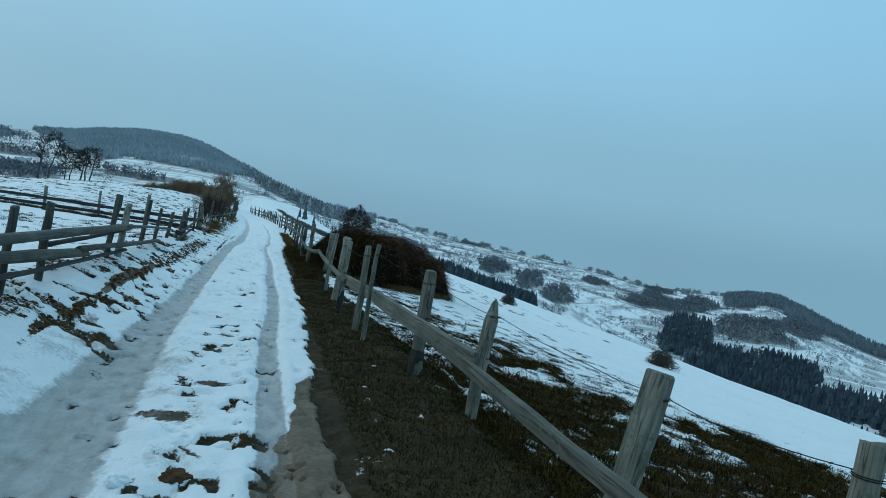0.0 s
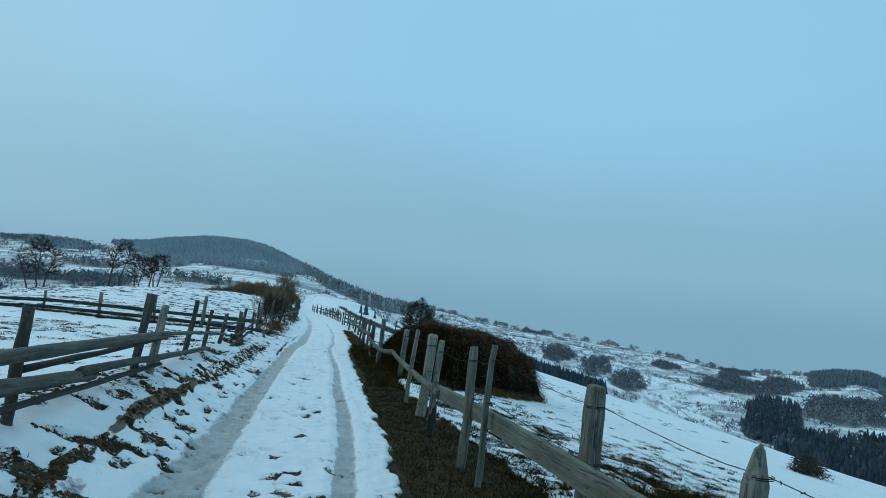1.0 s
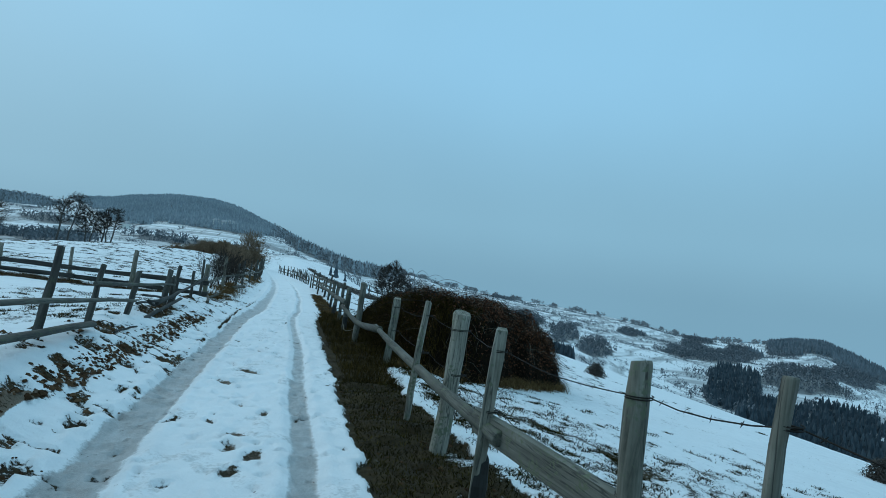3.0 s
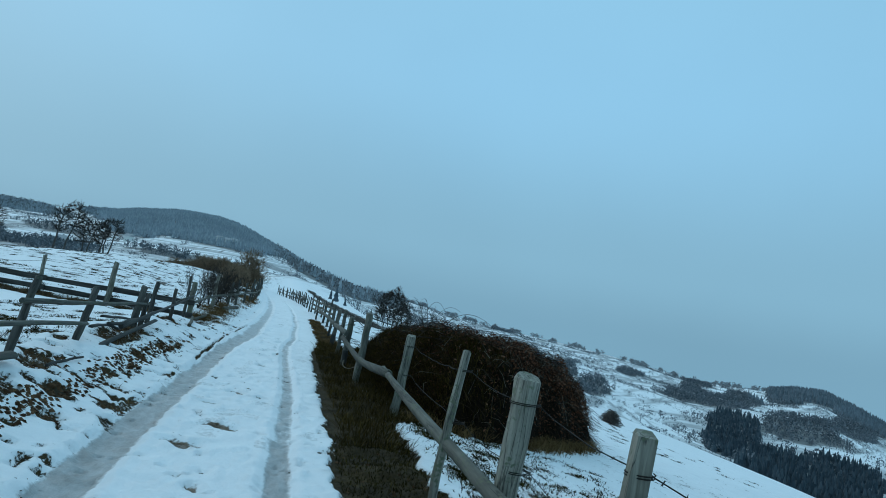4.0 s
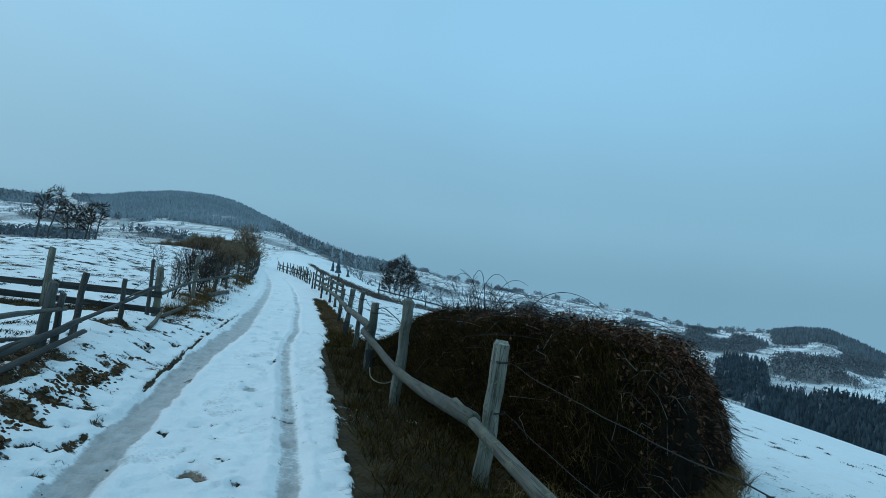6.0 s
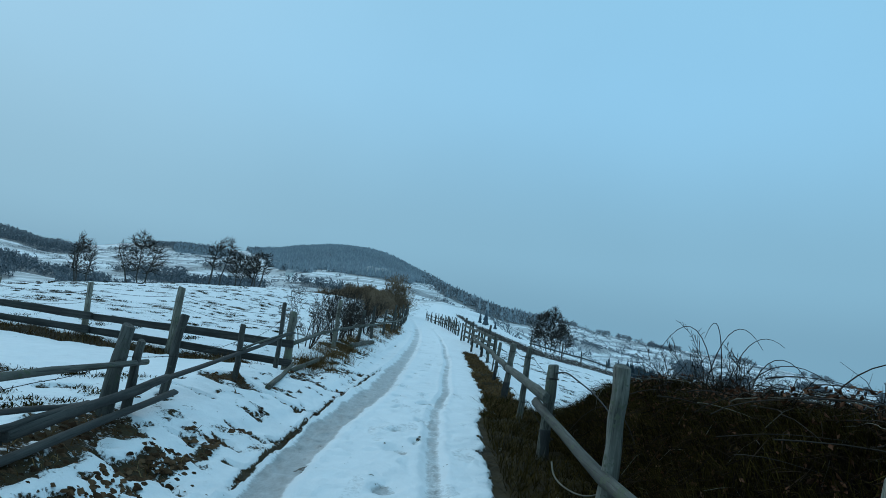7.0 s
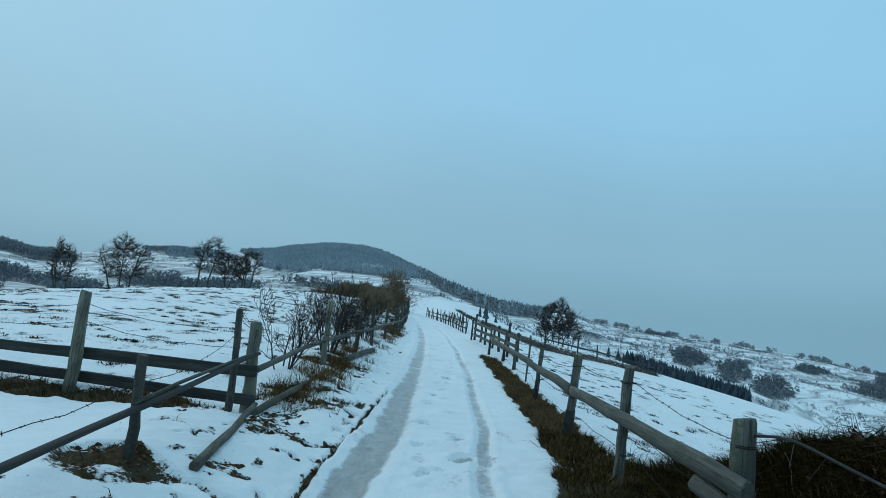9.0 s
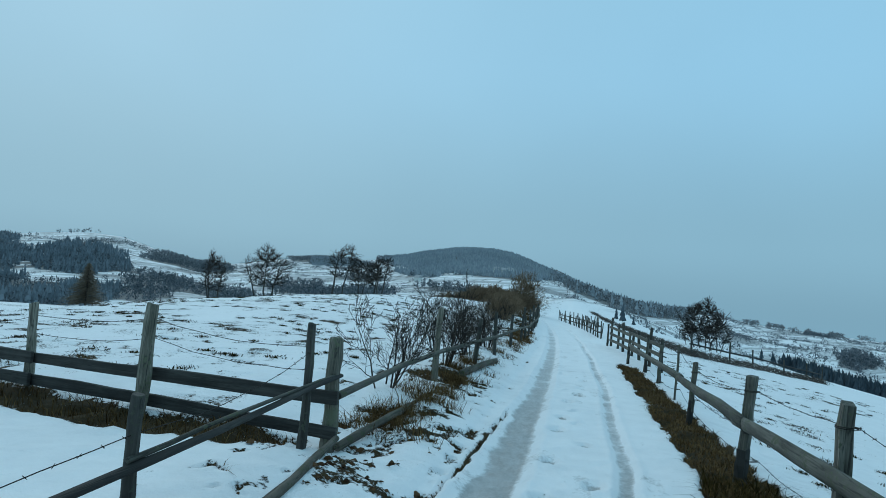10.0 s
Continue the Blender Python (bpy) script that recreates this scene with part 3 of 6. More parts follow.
        p, q = p * math.cos(turn) + q * math.sin(turn), q * math.cos(turn) - p * math.sin(turn)
        d2 = (p / (0.075 * size)) ** 2 + (q / (0.135 * size)) ** 2
        k = np.exp(-d2 ** 2)
        rise = rise - (0.06 if sy > 8.5 else 0.02) * k + (0.02 if sy > 8.5 else 0.006) * np.exp(-d2 / 3.2)
        # grey that paints the shade lying in the dents
        slush_shade = np.maximum(slush_shade, k * 0.62)
        mud = np.maximum(mud, k * float(np.interp(sy, [8, 14.5, 17, 20], [0.75, 0.85, 0.5, 0.2])))
        bare = np.maximum(bare, k * float(np.interp(sy, [8, 13, 15, 18], [0.62, 0.46, 0.40, 0.25])))
    return bare, slush_shade, mud, rise * near


# woods on the far slopes: bearing, rise, half width and half height in degrees
DARK_WOODS = [(38.5, -6.3, 2.2, 1.7), (41.8, -7.4, 1.9, 1.1), (45.5, -7.4, 3.2, 1.7), (50.5, -9.0, 3.6, 1.1), (56, -9, 4, 1.5), (-40.6, 0.9, 3.3, 1.35), (-45.8, 0.9, 1.6, 1.4), (-43.5, -1.9, 6.5, 1.4)]
GREY_WOODS = [(43.3, -4.8, 3.2, 1.2), (46.2, -3.8, 1.9, 0.9), (35.3, -3.85, 3.2, 0.55), (35.1, -2.7, 1.2, 0.5), (27.3, -4.5, 1.6, 0.9), (24.4, -3.6, 1.4, 0.7), (29.9, -2.8, 1.2, 0.3),
              (38.4, -3.4, 1.5, 0.6), (21.1, -2.9, 1.4, 0.8), (19.2, -0.9, 1.6, 0.35), (-35, -0.5, 3.4, 0.8), (-29.8, -1.0, 2.6, 0.6), (-23.8, -0.1, 3.2, 0.75), (-18.5, 1.1, 2.0, 0.3),
              (-18, -0.4, 3.2, 0.55), (-13.5, 1.75, 2.4, 0.22), (-10.5, 0.6, 3.0, 0.3), (-31, 0.9, 2.2, 0.3), (-21.5, 2.3, 3.5, 0.35), (-36.5, -1.5, 4.5, 0.75), (-27, -1.9, 5, 0.7), (-44.8, 1.2, 0.9, 0.7), (-33.5, 1.6, 2.6, 0.5)]


def blobs(patches, az, el, ragged):
    """1 inside the ragged outlines of the patches, falling to 0 outside."""
    best = np.full(np.shape(az), -1.0)
    for a, e, da, de in patches:
        best = np.maximum(best, 1 - np.hypot((az - a) / da, (el - e) / de))
    return smooth(-0.06, 0.16, best + ragged)


def wood_field(x, y, z):
    r = np.hypot(x, y - 10)
    az, el = np.degrees(np.arctan2(x, y - 10)), np.degrees(np.arctan2(z - 1.5, r))
    top = np.interp(az, SKY_AZ, SKY_EL)
    p = lattice(x, y, 120.0, 31) - 0.5
    q = lattice(x, y, 45.0, 32) - 0.5
    ragged = 0.9 * q + 0.5 * p
    w = 0.26 + 0.25 * p
    w = np.maximum(w, 1.1 * blobs(DARK_WOODS, az, el, ragged))
    w = np.maximum(w, 0.95 * blobs(GREY_WOODS, az, el, ragged))
    # the forest on the hill ahead, with a few clearings
    w = np.maximum(w, 1.15 * band(az, -17.5, 3, 1.6) * smooth(1.75, 2.1, el + p * 0.8 + 0.16 * np.minimum(az + 12, 0)) * (1 - smooth(0.80, 0.84, lattice(x, y, 60.0, 35, 2))))
    w = np.maximum(w, 1.0 * band(az, -1, 10, 1.0) * smooth(-0.9, -0.5, el - top))
    # the wooded round hill
    w = np.maximum(w, 1.1 * band(az, 40.2, 60, 0.8) * smooth(-1.15, -0.85, el - top + p * 0.9) * (1 - blobs([(43.9, -2.75, 1.2, 0.22)], az, el, 0.3 * q)))
    edge = -np.degrees(np.arctan(0.2365 * np.sin(np.radians(np.clip(az, 1, 89)))))
    w = np.maximum(w, 1.1 * band(az, 39, 75, 1.5) * (1 - smooth(0.3, 0.7, el - edge + 7 * p + 6 * q)))
    return np.where(r > 190, w, 0.0) * smooth(190, 300, r)


def field_edge(x, y, size, seed):
    """How far a place is from the nearest boundary between irregular fields, in metres."""
    i, j = np.floor(x / size), np.floor(y / size)
    near = np.full((2,) + np.shape(x), 1e9)
    for a in (-1, 0, 1):
        for b in (-1, 0, 1):
            u, v = i + a, j + b
            k = np.sin(u * 127.1 + v * 311.7 + seed) * 43758.5453
            m = np.sin(u * 269.5 + v * 183.3 + seed) * 24634.6345
            d = np.hypot((u + 0.15 + 0.7 * (k - np.floor(k))) * size - x, (v + 0.15 + 0.7 * (m - np.floor(m))) * size - y)
            near[1] = np.minimum(near[1], np.maximum(near[0], d))
            near[0] = np.minimum(near[0], d)
    return (near[1] - near[0]) / 2


def axis_steps(lo, hi, step, far, grow, lo_far=None):
    v, s, a = list(np.arange(lo, hi + 1e-6, step)), step, hi
    while a < far:
        s = min(s * grow, 34.0)
        a += s
        v.append(a)
    s, a = step, lo
    while a > -(lo_far or far):
        s = min(s * grow, 60.0)
        a -= s
        v.insert(0, a)
    return np.array(v)


def surface(x, y):
    """Height of the ground with its fine relief."""
    x, y = np.asarray(x, float), np.asarray(y, float)
    return height(x, y) + ground_fields(x, y)[3]


def grid_mesh(name, gx, gy):
    gxx, gyy = np.meshgrid(gx, gy)
    z0 = height(gxx, gyy)
    bare, slush_shade, mud, rise = ground_fields(gxx, gyy)
    z = z0 + rise
    wood = wood_field(gxx, gyy, z0)
    m, n = gxx.shape
    idx = np.arange(n * m).reshape(m, n)
    quads = np.stack([idx[:-1, :-1], idx[:-1, 1:], idx[1:, 1:], idx[1:, :-1]], -1).reshape(-1, 4)
    me = bpy.data.meshes.new(name)
    me.from_pydata(np.stack([gxx, gyy, z], -1).reshape(-1, 3).tolist(), [], quads.tolist())
    for key, values in (("bare", bare), ("slush_shade", slush_shade), ("mud", mud), ("wood", wood)):
        me.attributes.new(key, "FLOAT", "POINT").data.foreach_set("value", values.ravel().astype(np.float32))
    me.polygons.foreach_set("use_smooth", np.ones(len(me.polygons), bool))
    me.materials.append(GROUND)
    return me


ground = new("ground", grid_mesh("ground", axis_steps(-2.7, 2.6, 0.028, 2600, 1.034), axis_steps(2.2, 28.0, 0.038, 2600, 1.035, 1500)))
tagged(ground, "ridge pasture under thin patchy snow with a rutted track", "ground", kind="structure")

# ---------------------------------------------------------------- building helpers
def part(name, data, material, parent=None, label="", at=None):
    """Links a mesh (or a bmesh) as one object under a thing or part."""
    if isinstance(data, bmesh.types.BMesh):
        me = bpy.data.meshes.new(name)
        data.to_mesh(me)
        data.free()
    else:
        me = data
    if not me.materials:
        me.materials.append(material)
    ob = new(name, me)
    if at is not None:
        ob.matrix_basis = at
    if parent is not None:
        ob.parent = parent
    if label:
        ob["label"] = label
    return ob


def thing(name, label, category, at=(0, 0, 0), group="", kind=""):
    ob = new(name)
    ob.empty_display_size = 0.2
    ob.location = at
    return tagged(ob, label, category, group, kind)


def raw_mesh(name, verts, faces, flat=False):
    me = bpy.data.meshes.new(name)
    me.from_pydata(np.asarray(verts).reshape(-1, 3).tolist(), [], np.asarray(faces).tolist())
    if not flat:
        me.polygons.foreach_set("use_smooth", np.ones(len(me.polygons), bool))
    return me


def tubes(paths, radii, sides=3):
    """Thin tapering tubes along many polylines at once: paths (n, k, 3), radii (n, k)."""
    p, rad = np.asarray(paths, float), np.asarray(radii, float)
    n, k, _ = p.shape
    d = np.gradient(p, axis=1)
    d /= np.linalg.norm(d, axis=2, keepdims=True) + 1e-9
    ref = np.where(np.abs(d[..., 2:3]) > 0.9, np.array([1.0, 0, 0]), np.array([0, 0, 1.0]))
    a = np.cross(d, ref)
    a /= np.linalg.norm(a, axis=2, keepdims=True) + 1e-9
    b = np.cross(d, a)
    ang = np.arange(sides) * 2 * np.pi / sides
    ring = p[:, :, None] + rad[:, :, None, None] * (a[:, :, None] * np.cos(ang)[None, None, :, None] + b[:, :, None] * np.sin(ang)[None, None, :, None])
    idx = np.arange(n * k * sides).reshape(n, k, sides)
    nxt = np.roll(idx, -1, axis=2)
    quads = np.stack([idx[:, :-1], nxt[:, :-1], nxt[:, 1:], idx[:, 1:]], -1).reshape(-1, 4)
    return ring.reshape(-1, 3), quads


def join_sets(sets):
    vs, fs, o = [], [], 0
    for v, f in sets:
        vs.append(v)
        fs.append(np.asarray(f) + o)
        o += len(v)
    return np.concatenate(vs), np.concatenate(fs)


def along(a, b):
    """The pose whose z runs from a to b."""
    d = Vector(b) - Vector(a)
    return Matrix.Translation(a) @ d.to_track_quat("Z", "Y").to_matrix().to_4x4()


def beam_mesh(name, length, w, h, seed, style="round", bend=(0, 0), rings=9, taper=0.9, knots=2):
    """A rough length of timber along +z: round, split or sawn, with uneven sides and cut ends."""
    rng = np.random.RandomState(seed)
    if style == "sawn":
        sec = np.array([(-1, -1), (0, -1.02), (1, -1), (1.02, 0), (1, 1), (0, 1.02), (-1, 1), (-1.02, 0)], float)
        sec[[0, 2, 4, 6]] *= 0.93
    elif style == "split":
        a = np.arange(9) * 2 * np.pi / 9
        sec = np.stack([np.cos(a), np.sin(a)], 1)
        sec[:, 1] = np.maximum(sec[:, 1], -0.45)
        sec *= 1 + rng.uniform(-0.10, 0.10, (9, 1))
    else:
        a = np.arange(10) * 2 * np.pi / 10
        sec = np.stack([np.cos(a), np.sin(a)], 1) * (1 + rng.uniform(-0.11, 0.09, (10, 1)))
    s = len(sec)
    t = np.linspace(0, 1, rings)
    bow = np.sin(np.pi * t)
    wob = np.cumsum(rng.uniform(-1, 1, (rings, 2)), 0) * 0.009
    wob -= np.linspace(0, 1, rings)[:, None] * wob[-1]
    v = []
    for i in range(rings):
        k = (1 - (1 - taper) * t[i]) * (1 + rng.uniform(-0.085, 0.085))
        loc = sec * np.array([w / 2, h / 2]) * k * (1 + rng.uniform(-0.075, 0.075, (s, 1)))
        loc = loc + wob[i] + np.array(bend) * bow[i]
        z = t[i] * length
        v.append(np.column_stack([loc, np.full(s, z)]))
    # bevelled ends
    cap0, cap1 = v[0].copy(), v[-1].copy()
    mid0, mid1 = cap0.mean(0), cap1.mean(0)
    e = min(w, h) * 0.10
    lower, upper = mid0 + (cap0 - mid0) * 0.86, mid1 + (cap1 - mid1) * 0.86
    lower[:, 2] -= e
    upper[:, 2] += e + (upper[:, 0] - mid1[0]) * rng.uniform(-0.4, 0.4)
    v = [lower] + v + [upper]
    n = len(v)
    verts = np.concatenate(v)
    idx = np.arange(n * s).reshape(n, s)
    nx = np.roll(idx, -1, 1)
    faces = [tuple(int(q) for q in f) for f in np.stack([idx[:-1], nx[:-1], nx[1:], idx[1:]], -1).reshape(-1, 4)]
    faces += [tuple(int(q) for q in idx[0][::-1]), tuple(int(q) for q in idx[-1])]
    me = bpy.data.meshes.new(name)
    me.from_pydata(verts.tolist(), [], faces)
    smooth_flags = np.ones(len(me.polygons), bool)
    smooth_flags[-2:] = False
    smooth_flags[:s] = False
    if style == "sawn":
        smooth_flags[:] = False
    me.polygons.foreach_set("use_smooth", smooth_flags)
    return me


def beam(name, a, b, w, h, material, parent, seed, style="round", bend=(0, 0), label="", taper=0.9, roll=0.0):
    me = beam_mesh(name, (Vector(b) - Vector(a)).length, w, h, seed, style, bend, taper=taper)
    m = along(a, b) @ pose(0, 0, 0, 0, 0, roll)
    at = m if parent is None else Matrix.Translation(parent.location).inverted() @ m
    return part(name, me, material, parent, label, at)


def dome_post(name, length, w, seed):
    """A round post with a rounded head."""
    me = beam_mesh(name, length, w, w, seed, "round", rings=9, taper=0.97)
    for v in me.vertices:
        top = v.co.z - (length - w * 0.55)
        if top > 0:
            k = math.sqrt(max(0.05, 1 - (top / (w * 0.62)) ** 2))
            v.co.x *= k
            v.co.y *= k
    return me


def barbed_strand(name, points, parent, sag=0.03, barbs=True, seed=1, girths=()):
    """Two-strand wire with four-point barbs, hung from post to post."""
    rng = np.random.RandomState(seed)
    o = np.array(parent.location)
    sets = []
    for p, q in zip(points[:-1], points[1:]):
        p, q = np.array(p) - o, np.array(q) - o
        n = max(4, int(np.linalg.norm(q - p) / 0.25))
        t = np.linspace(0, 1, n + 1)
        path = p + (q - p) * t[:, None]
        path[:, 2] -= 4 * sag * t * (1 - t) * rng.uniform(0.6, 1.5)
        path[1:-1] += rng.normal(0, 0.004, (n - 1, 3))
        sets.append(tubes(path[None], np.full((1, n + 1), 0.0026), 4))
        if barbs:
            m = int(np.linalg.norm(q - p) / 0.13)
            for k in range(m):
                u = (k + 0.5) / m
                c = np.array([np.interp(u, t, path[:, a]) for a in range(3)])
                for _ in range(2):
                    w = rng.normal(0, 1, 3)
                    w *= 0.013 / np.linalg.norm(w)
                    sets.append(tubes(np.array([[c - w, c, c + w]]), np.array([[0.001, 0.0026, 0.001]]), 3))
    for p, girth in zip(points, girths):
        # two turns of tie wire round the post
        c = np.array(p) - o - np.array([girth * 0.52, 0, 0])
        t = np.linspace(0, 4 * np.pi, 25)
        loop = c + np.stack([np.cos(t) * girth * 0.56, np.sin(t) * girth * 0.56, np.linspace(-0.008, 0.010, 25)], 1)
        sets.append(tubes(loop[None], np.full((1, 25), 0.0026), 4))
    v, f = join_sets(sets)
    return part(name, raw_mesh(name, v, f), WIRE, parent, "rusty barbed wire strand")

# ---------------------------------------------------------------- fence on the falling side
def gz(x, y):
    return float(surface(x, y))


# x, y, top height, width, style, tarred foot
RIGHT_POSTS = [
    (2.42, 0.36, 0.99, 0.12, "split", False),
    (2.15, 1.41, 0.98, 0.125, "sawn", False),
    (2.03, 3.69, 1.02, 0.120, "dome", False),
    (1.77, 5.00, 1.12, 0.115, "sawn", True),
    (1.44, 6.43, 1.27, 0.065, "split", False),
    (1.43, 7.17, 1.20, 0.095, "round", True),
    (1.39, 8.73, 1.16, 0.090, "sawn", True),
    (1.53, 10.19, 1.15, 0.155, "round", False),
    (1.47, 11.27, 1.18, 0.090, "split", False),
    (1.78, 15.12, 1.03, 0.130, "sawn", False),
    (1.47, 17.42, 1.17, 0.120, "round", False),
    (1.42, 19.73, 0.97, 0.120, "split", True),
    (1.47, 21.95, 1.03, 0.120, "sawn", False),
    (1.48, 24.04, 0.97, 0.120, "sawn", True),
    (1.55, 27.12, 0.83, 0.110, "round", True),
    (1.66, 29.30, 0.95, 0.075, "split", False),
    (1.68, 31.60, 0.80, 0.10, "round", True),
    (1.64, 33.60, 0.84, 0.10, "round", True),
    (1.40, 35.60, 0.80, 0.10, "round", True),
]
fence_r = thing("rail_fence", "old grey timber rail fence with barbed wire beside the track", "fence", (1.6, 10, 0), "fences along the track")
for i, (x, y, top, w, style, tarred) in enumerate(RIGHT_POSTS):
    rr = random.Random(100 + i)
    w = w * (0.72 if y > 20 else 1.0)
    bx, by = x - 0.07 + rr.uniform(-0.03, 0.03), y + rr.uniform(-0.05, 0.05)
    if i == 1:
        bx -= 0.22
    base = gz(bx, by)
    a, b = Vector((bx, by, base - 0.25)), Vector((x, y, top))
    length = (b - a).length
    if style == "dome":
        post = part("post", dome_post("post", length, w, 200 + i), POST_GREY, fence_r, "round-headed grey post", Matrix.Translation(fence_r.location).inverted() @ along(a, b))
    else:
        post = beam("post", a, b, w, w * rr.uniform(0.82, 1.0), POST_GREY if i < 10 else POST_MID, fence_r, 200 + i, style, roll=rr.uniform(-20, 20), taper=0.96)
    if tarred:
        c = a + (b - a) * ((0.25 + rr.uniform(0.22, 0.40)) / length)
        foot = beam_mesh("foot", (c - a).length, w * 1.06, w * 1.03, 260 + i, "round" if style == "dome" else style, taper=0.985)
        part("foot", foot, TAR, post, "blackened damp post foot")
RIGHT_RAILS = [
    ((1.75, 0.1, 0.49), (1.60, 3.7, 0.585), 0.065, 0.105, (0, -0.01)), ((1.66, 3.0, 0.605), (1.38, 9.0, 0.55), 0.065, 0.175, (0.0, 0.015)),
    ((1.36, 8.5, 0.56), (1.50, 15.25, 0.555), 0.085, 0.105, (0, -0.03)), ((1.50, 14.7, 0.56), (1.33, 20.1, 0.54), 0.10, 0.115, (0.02, -0.12)),
    ((1.33, 19.5, 0.67), (1.40, 24.3, 0.55), 0.085, 0.125, (0, 0.02)), ((1.39, 23.9, 0.57), (1.52, 28.6, 0.49), 0.085, 0.12, (0, 0.01)),
    ((1.54, 28.2, 0.51), (1.40, 35.8, 0.55), 0.085, 0.11, (0, 0.01)),
]
for i, (a, b, w, h, bend) in enumerate(RIGHT_RAILS):
    beam("rail", a, b, w, h, RAIL_GREY if i < 3 else RAIL_MID, fence_r, 300 + i, "sawn" if i < 2 else "round", bend, taper=0.86)
for drop, first, last in ((0.13, 0, 10), (0.50, 0, 10), (0.13, 11, 18), (0.50, 11, 18), (0.74, 11, 18)):
    pts = [(x + w * 0.52, y, top - drop) for x, y, top, w, *_ in RIGHT_POSTS[first:last]]
    barbed_strand("wire", pts, fence_r, 0.035, seed=int(drop * 100) + first, girths=[q[3] for q in RIGHT_POSTS[first:last]])

# ---------------------------------------------------------------- slatted hurdle and fence further along
hurdle = thing("hurdle", "low dark timber hurdle with three rails behind the fence end", "fence", (1.7, 39, gz(1.7, 39)), "fences along the track")
H_POSTS = [(2.06 - 0.66 * k / 6 + 0.03 * math.sin(k * 3.1), 34.4 + 1.47 * k, (0.80, 1.02, 0.84, 0.78, 0.96, 0.86, 1.08)[k]) for k in range(7)]
for k, (x, y, t) in enumerate(H_POSTS):
    z = gz(x, y)
    beam("post", (x - 0.02, y, z - 0.2), (x + 0.05 * math.sin(k * 2.6), y + 0.03, z + t), 0.095, 0.085, POST_DARK, hurdle, 400 + k, "round")
    if k == 6:
        beam("post", (x - 0.16, y + 0.1, z - 0.2), (x - 0.14, y + 0.12, z + 0.82), 0.085, 0.08, POST_DARK, hurdle, 415, "split")
for k in range(3):
    for j in (0, 3):
        (x0, y0, _), (x1, y1, _) = H_POSTS[j], H_POSTS[j + 3]
        beam("rail", (x0 - 0.07, y0 - 0.2, gz(x0, y0) + 0.22 + 0.22 * k), (x1 - 0.07, y1 + 0.15, gz(x1, y1) + 0.24 + 0.24 * k), 0.045, 0.10, RAIL_MID, hurdle, 420 + 7 * k + j, "sawn")

far_r = thing("paling_fence", "far dark paling fence beside the snowy track", "fence", (1.0, 52, gz(1.0, 52)), "fences along the track")
ys = [48.4 + 0.52 * k for k in range(24)] + [61.2 + 1.3 * k for k in range(14)]
pts = []
for k, y in enumerate(ys):
    x = 1.62 + float(road_mid(y)) + 0.05 * math.sin(k * 2.3)
    z = gz(x, y)
    t = 0.80 + 0.14 * math.sin(k * 4.1)
    w = 0.055 if y < 61 else 0.075
    beam("stake", (x, y, z - 0.2), (x + 0.10 * math.sin(k * 1.7), y + 0.12 * math.cos(k * 5), z + t), w, w, POST_DARK, far_r, 450 + k, "round" if k % 3 else "split")
    pts.append((x, y, z + 0.55))
for j in range(0, len(pts) - 1, 5):
    for dz in (0.0, -0.28):
        a, b = pts[j], pts[min(j + 5, len(pts) - 1)]
        beam("rail", (a[0], a[1] - 0.1, a[2] + dz), (b[0], b[1] + 0.1, b[2] + dz), 0.05, 0.075, RAIL_MID, far_r, 490 + j, "round")

# ---------------------------------------------------------------- tumbledown fence on the rising side
fence_l = thing("rail_fence", "tumbledown dark timber rail fence with leaning stakes", "fence", (-2.1, 14, 0.2), "fences along the track")
LEFT_POSTS = [
    (-2.08, 4.85, 1.24, 0.10, 0.0), (-2.08, 5.80, 1.28, 0.085, 0.05), (-2.04, 8.72, 1.40, 0.055, -0.1), (-2.06, 8.98, 1.39, 0.085, -0.15), (-2.00, 9.42, 1.26, 0.11, -0.25),
    (-2.07, 11.80, 1.32, 0.085, -0.12), (-2.07, 13.33, 1.14, 0.08, -0.25), (-2.05, 15.10, 1.03, 0.085, -0.28),
    (-2.07, 17.72, 1.02, 0.115, -0.08), (-2.01, 17.86, 0.91, 0.085, -0.06), (-2.08, 18.76, 1.09, 0.08, -0.18), (-2.03, 20.36, 0.97, 0.068, -0.02),
    (-2.10, 22.47, 1.22, 0.095, 0.0), (-2.06, 22.92, 1.09, 0.135, 0.0),
]
for i, (x, y, top, w, lean) in enumerate(LEFT_POSTS):
    rr = random.Random(500 + i)
    bx, by = x - 0.07 + rr.uniform(-0.04, 0.03), y + lean
    if i >= 11:
        bx = x - 0.01
    beam("post", (bx, by, gz(bx, by) - 0.25), (x, y, top), w, w * 0.92, POST_GREY if i in (4, 13) else POST_DARK, fence_l, 520 + i, "round" if i % 3 else "split", taper=0.92)
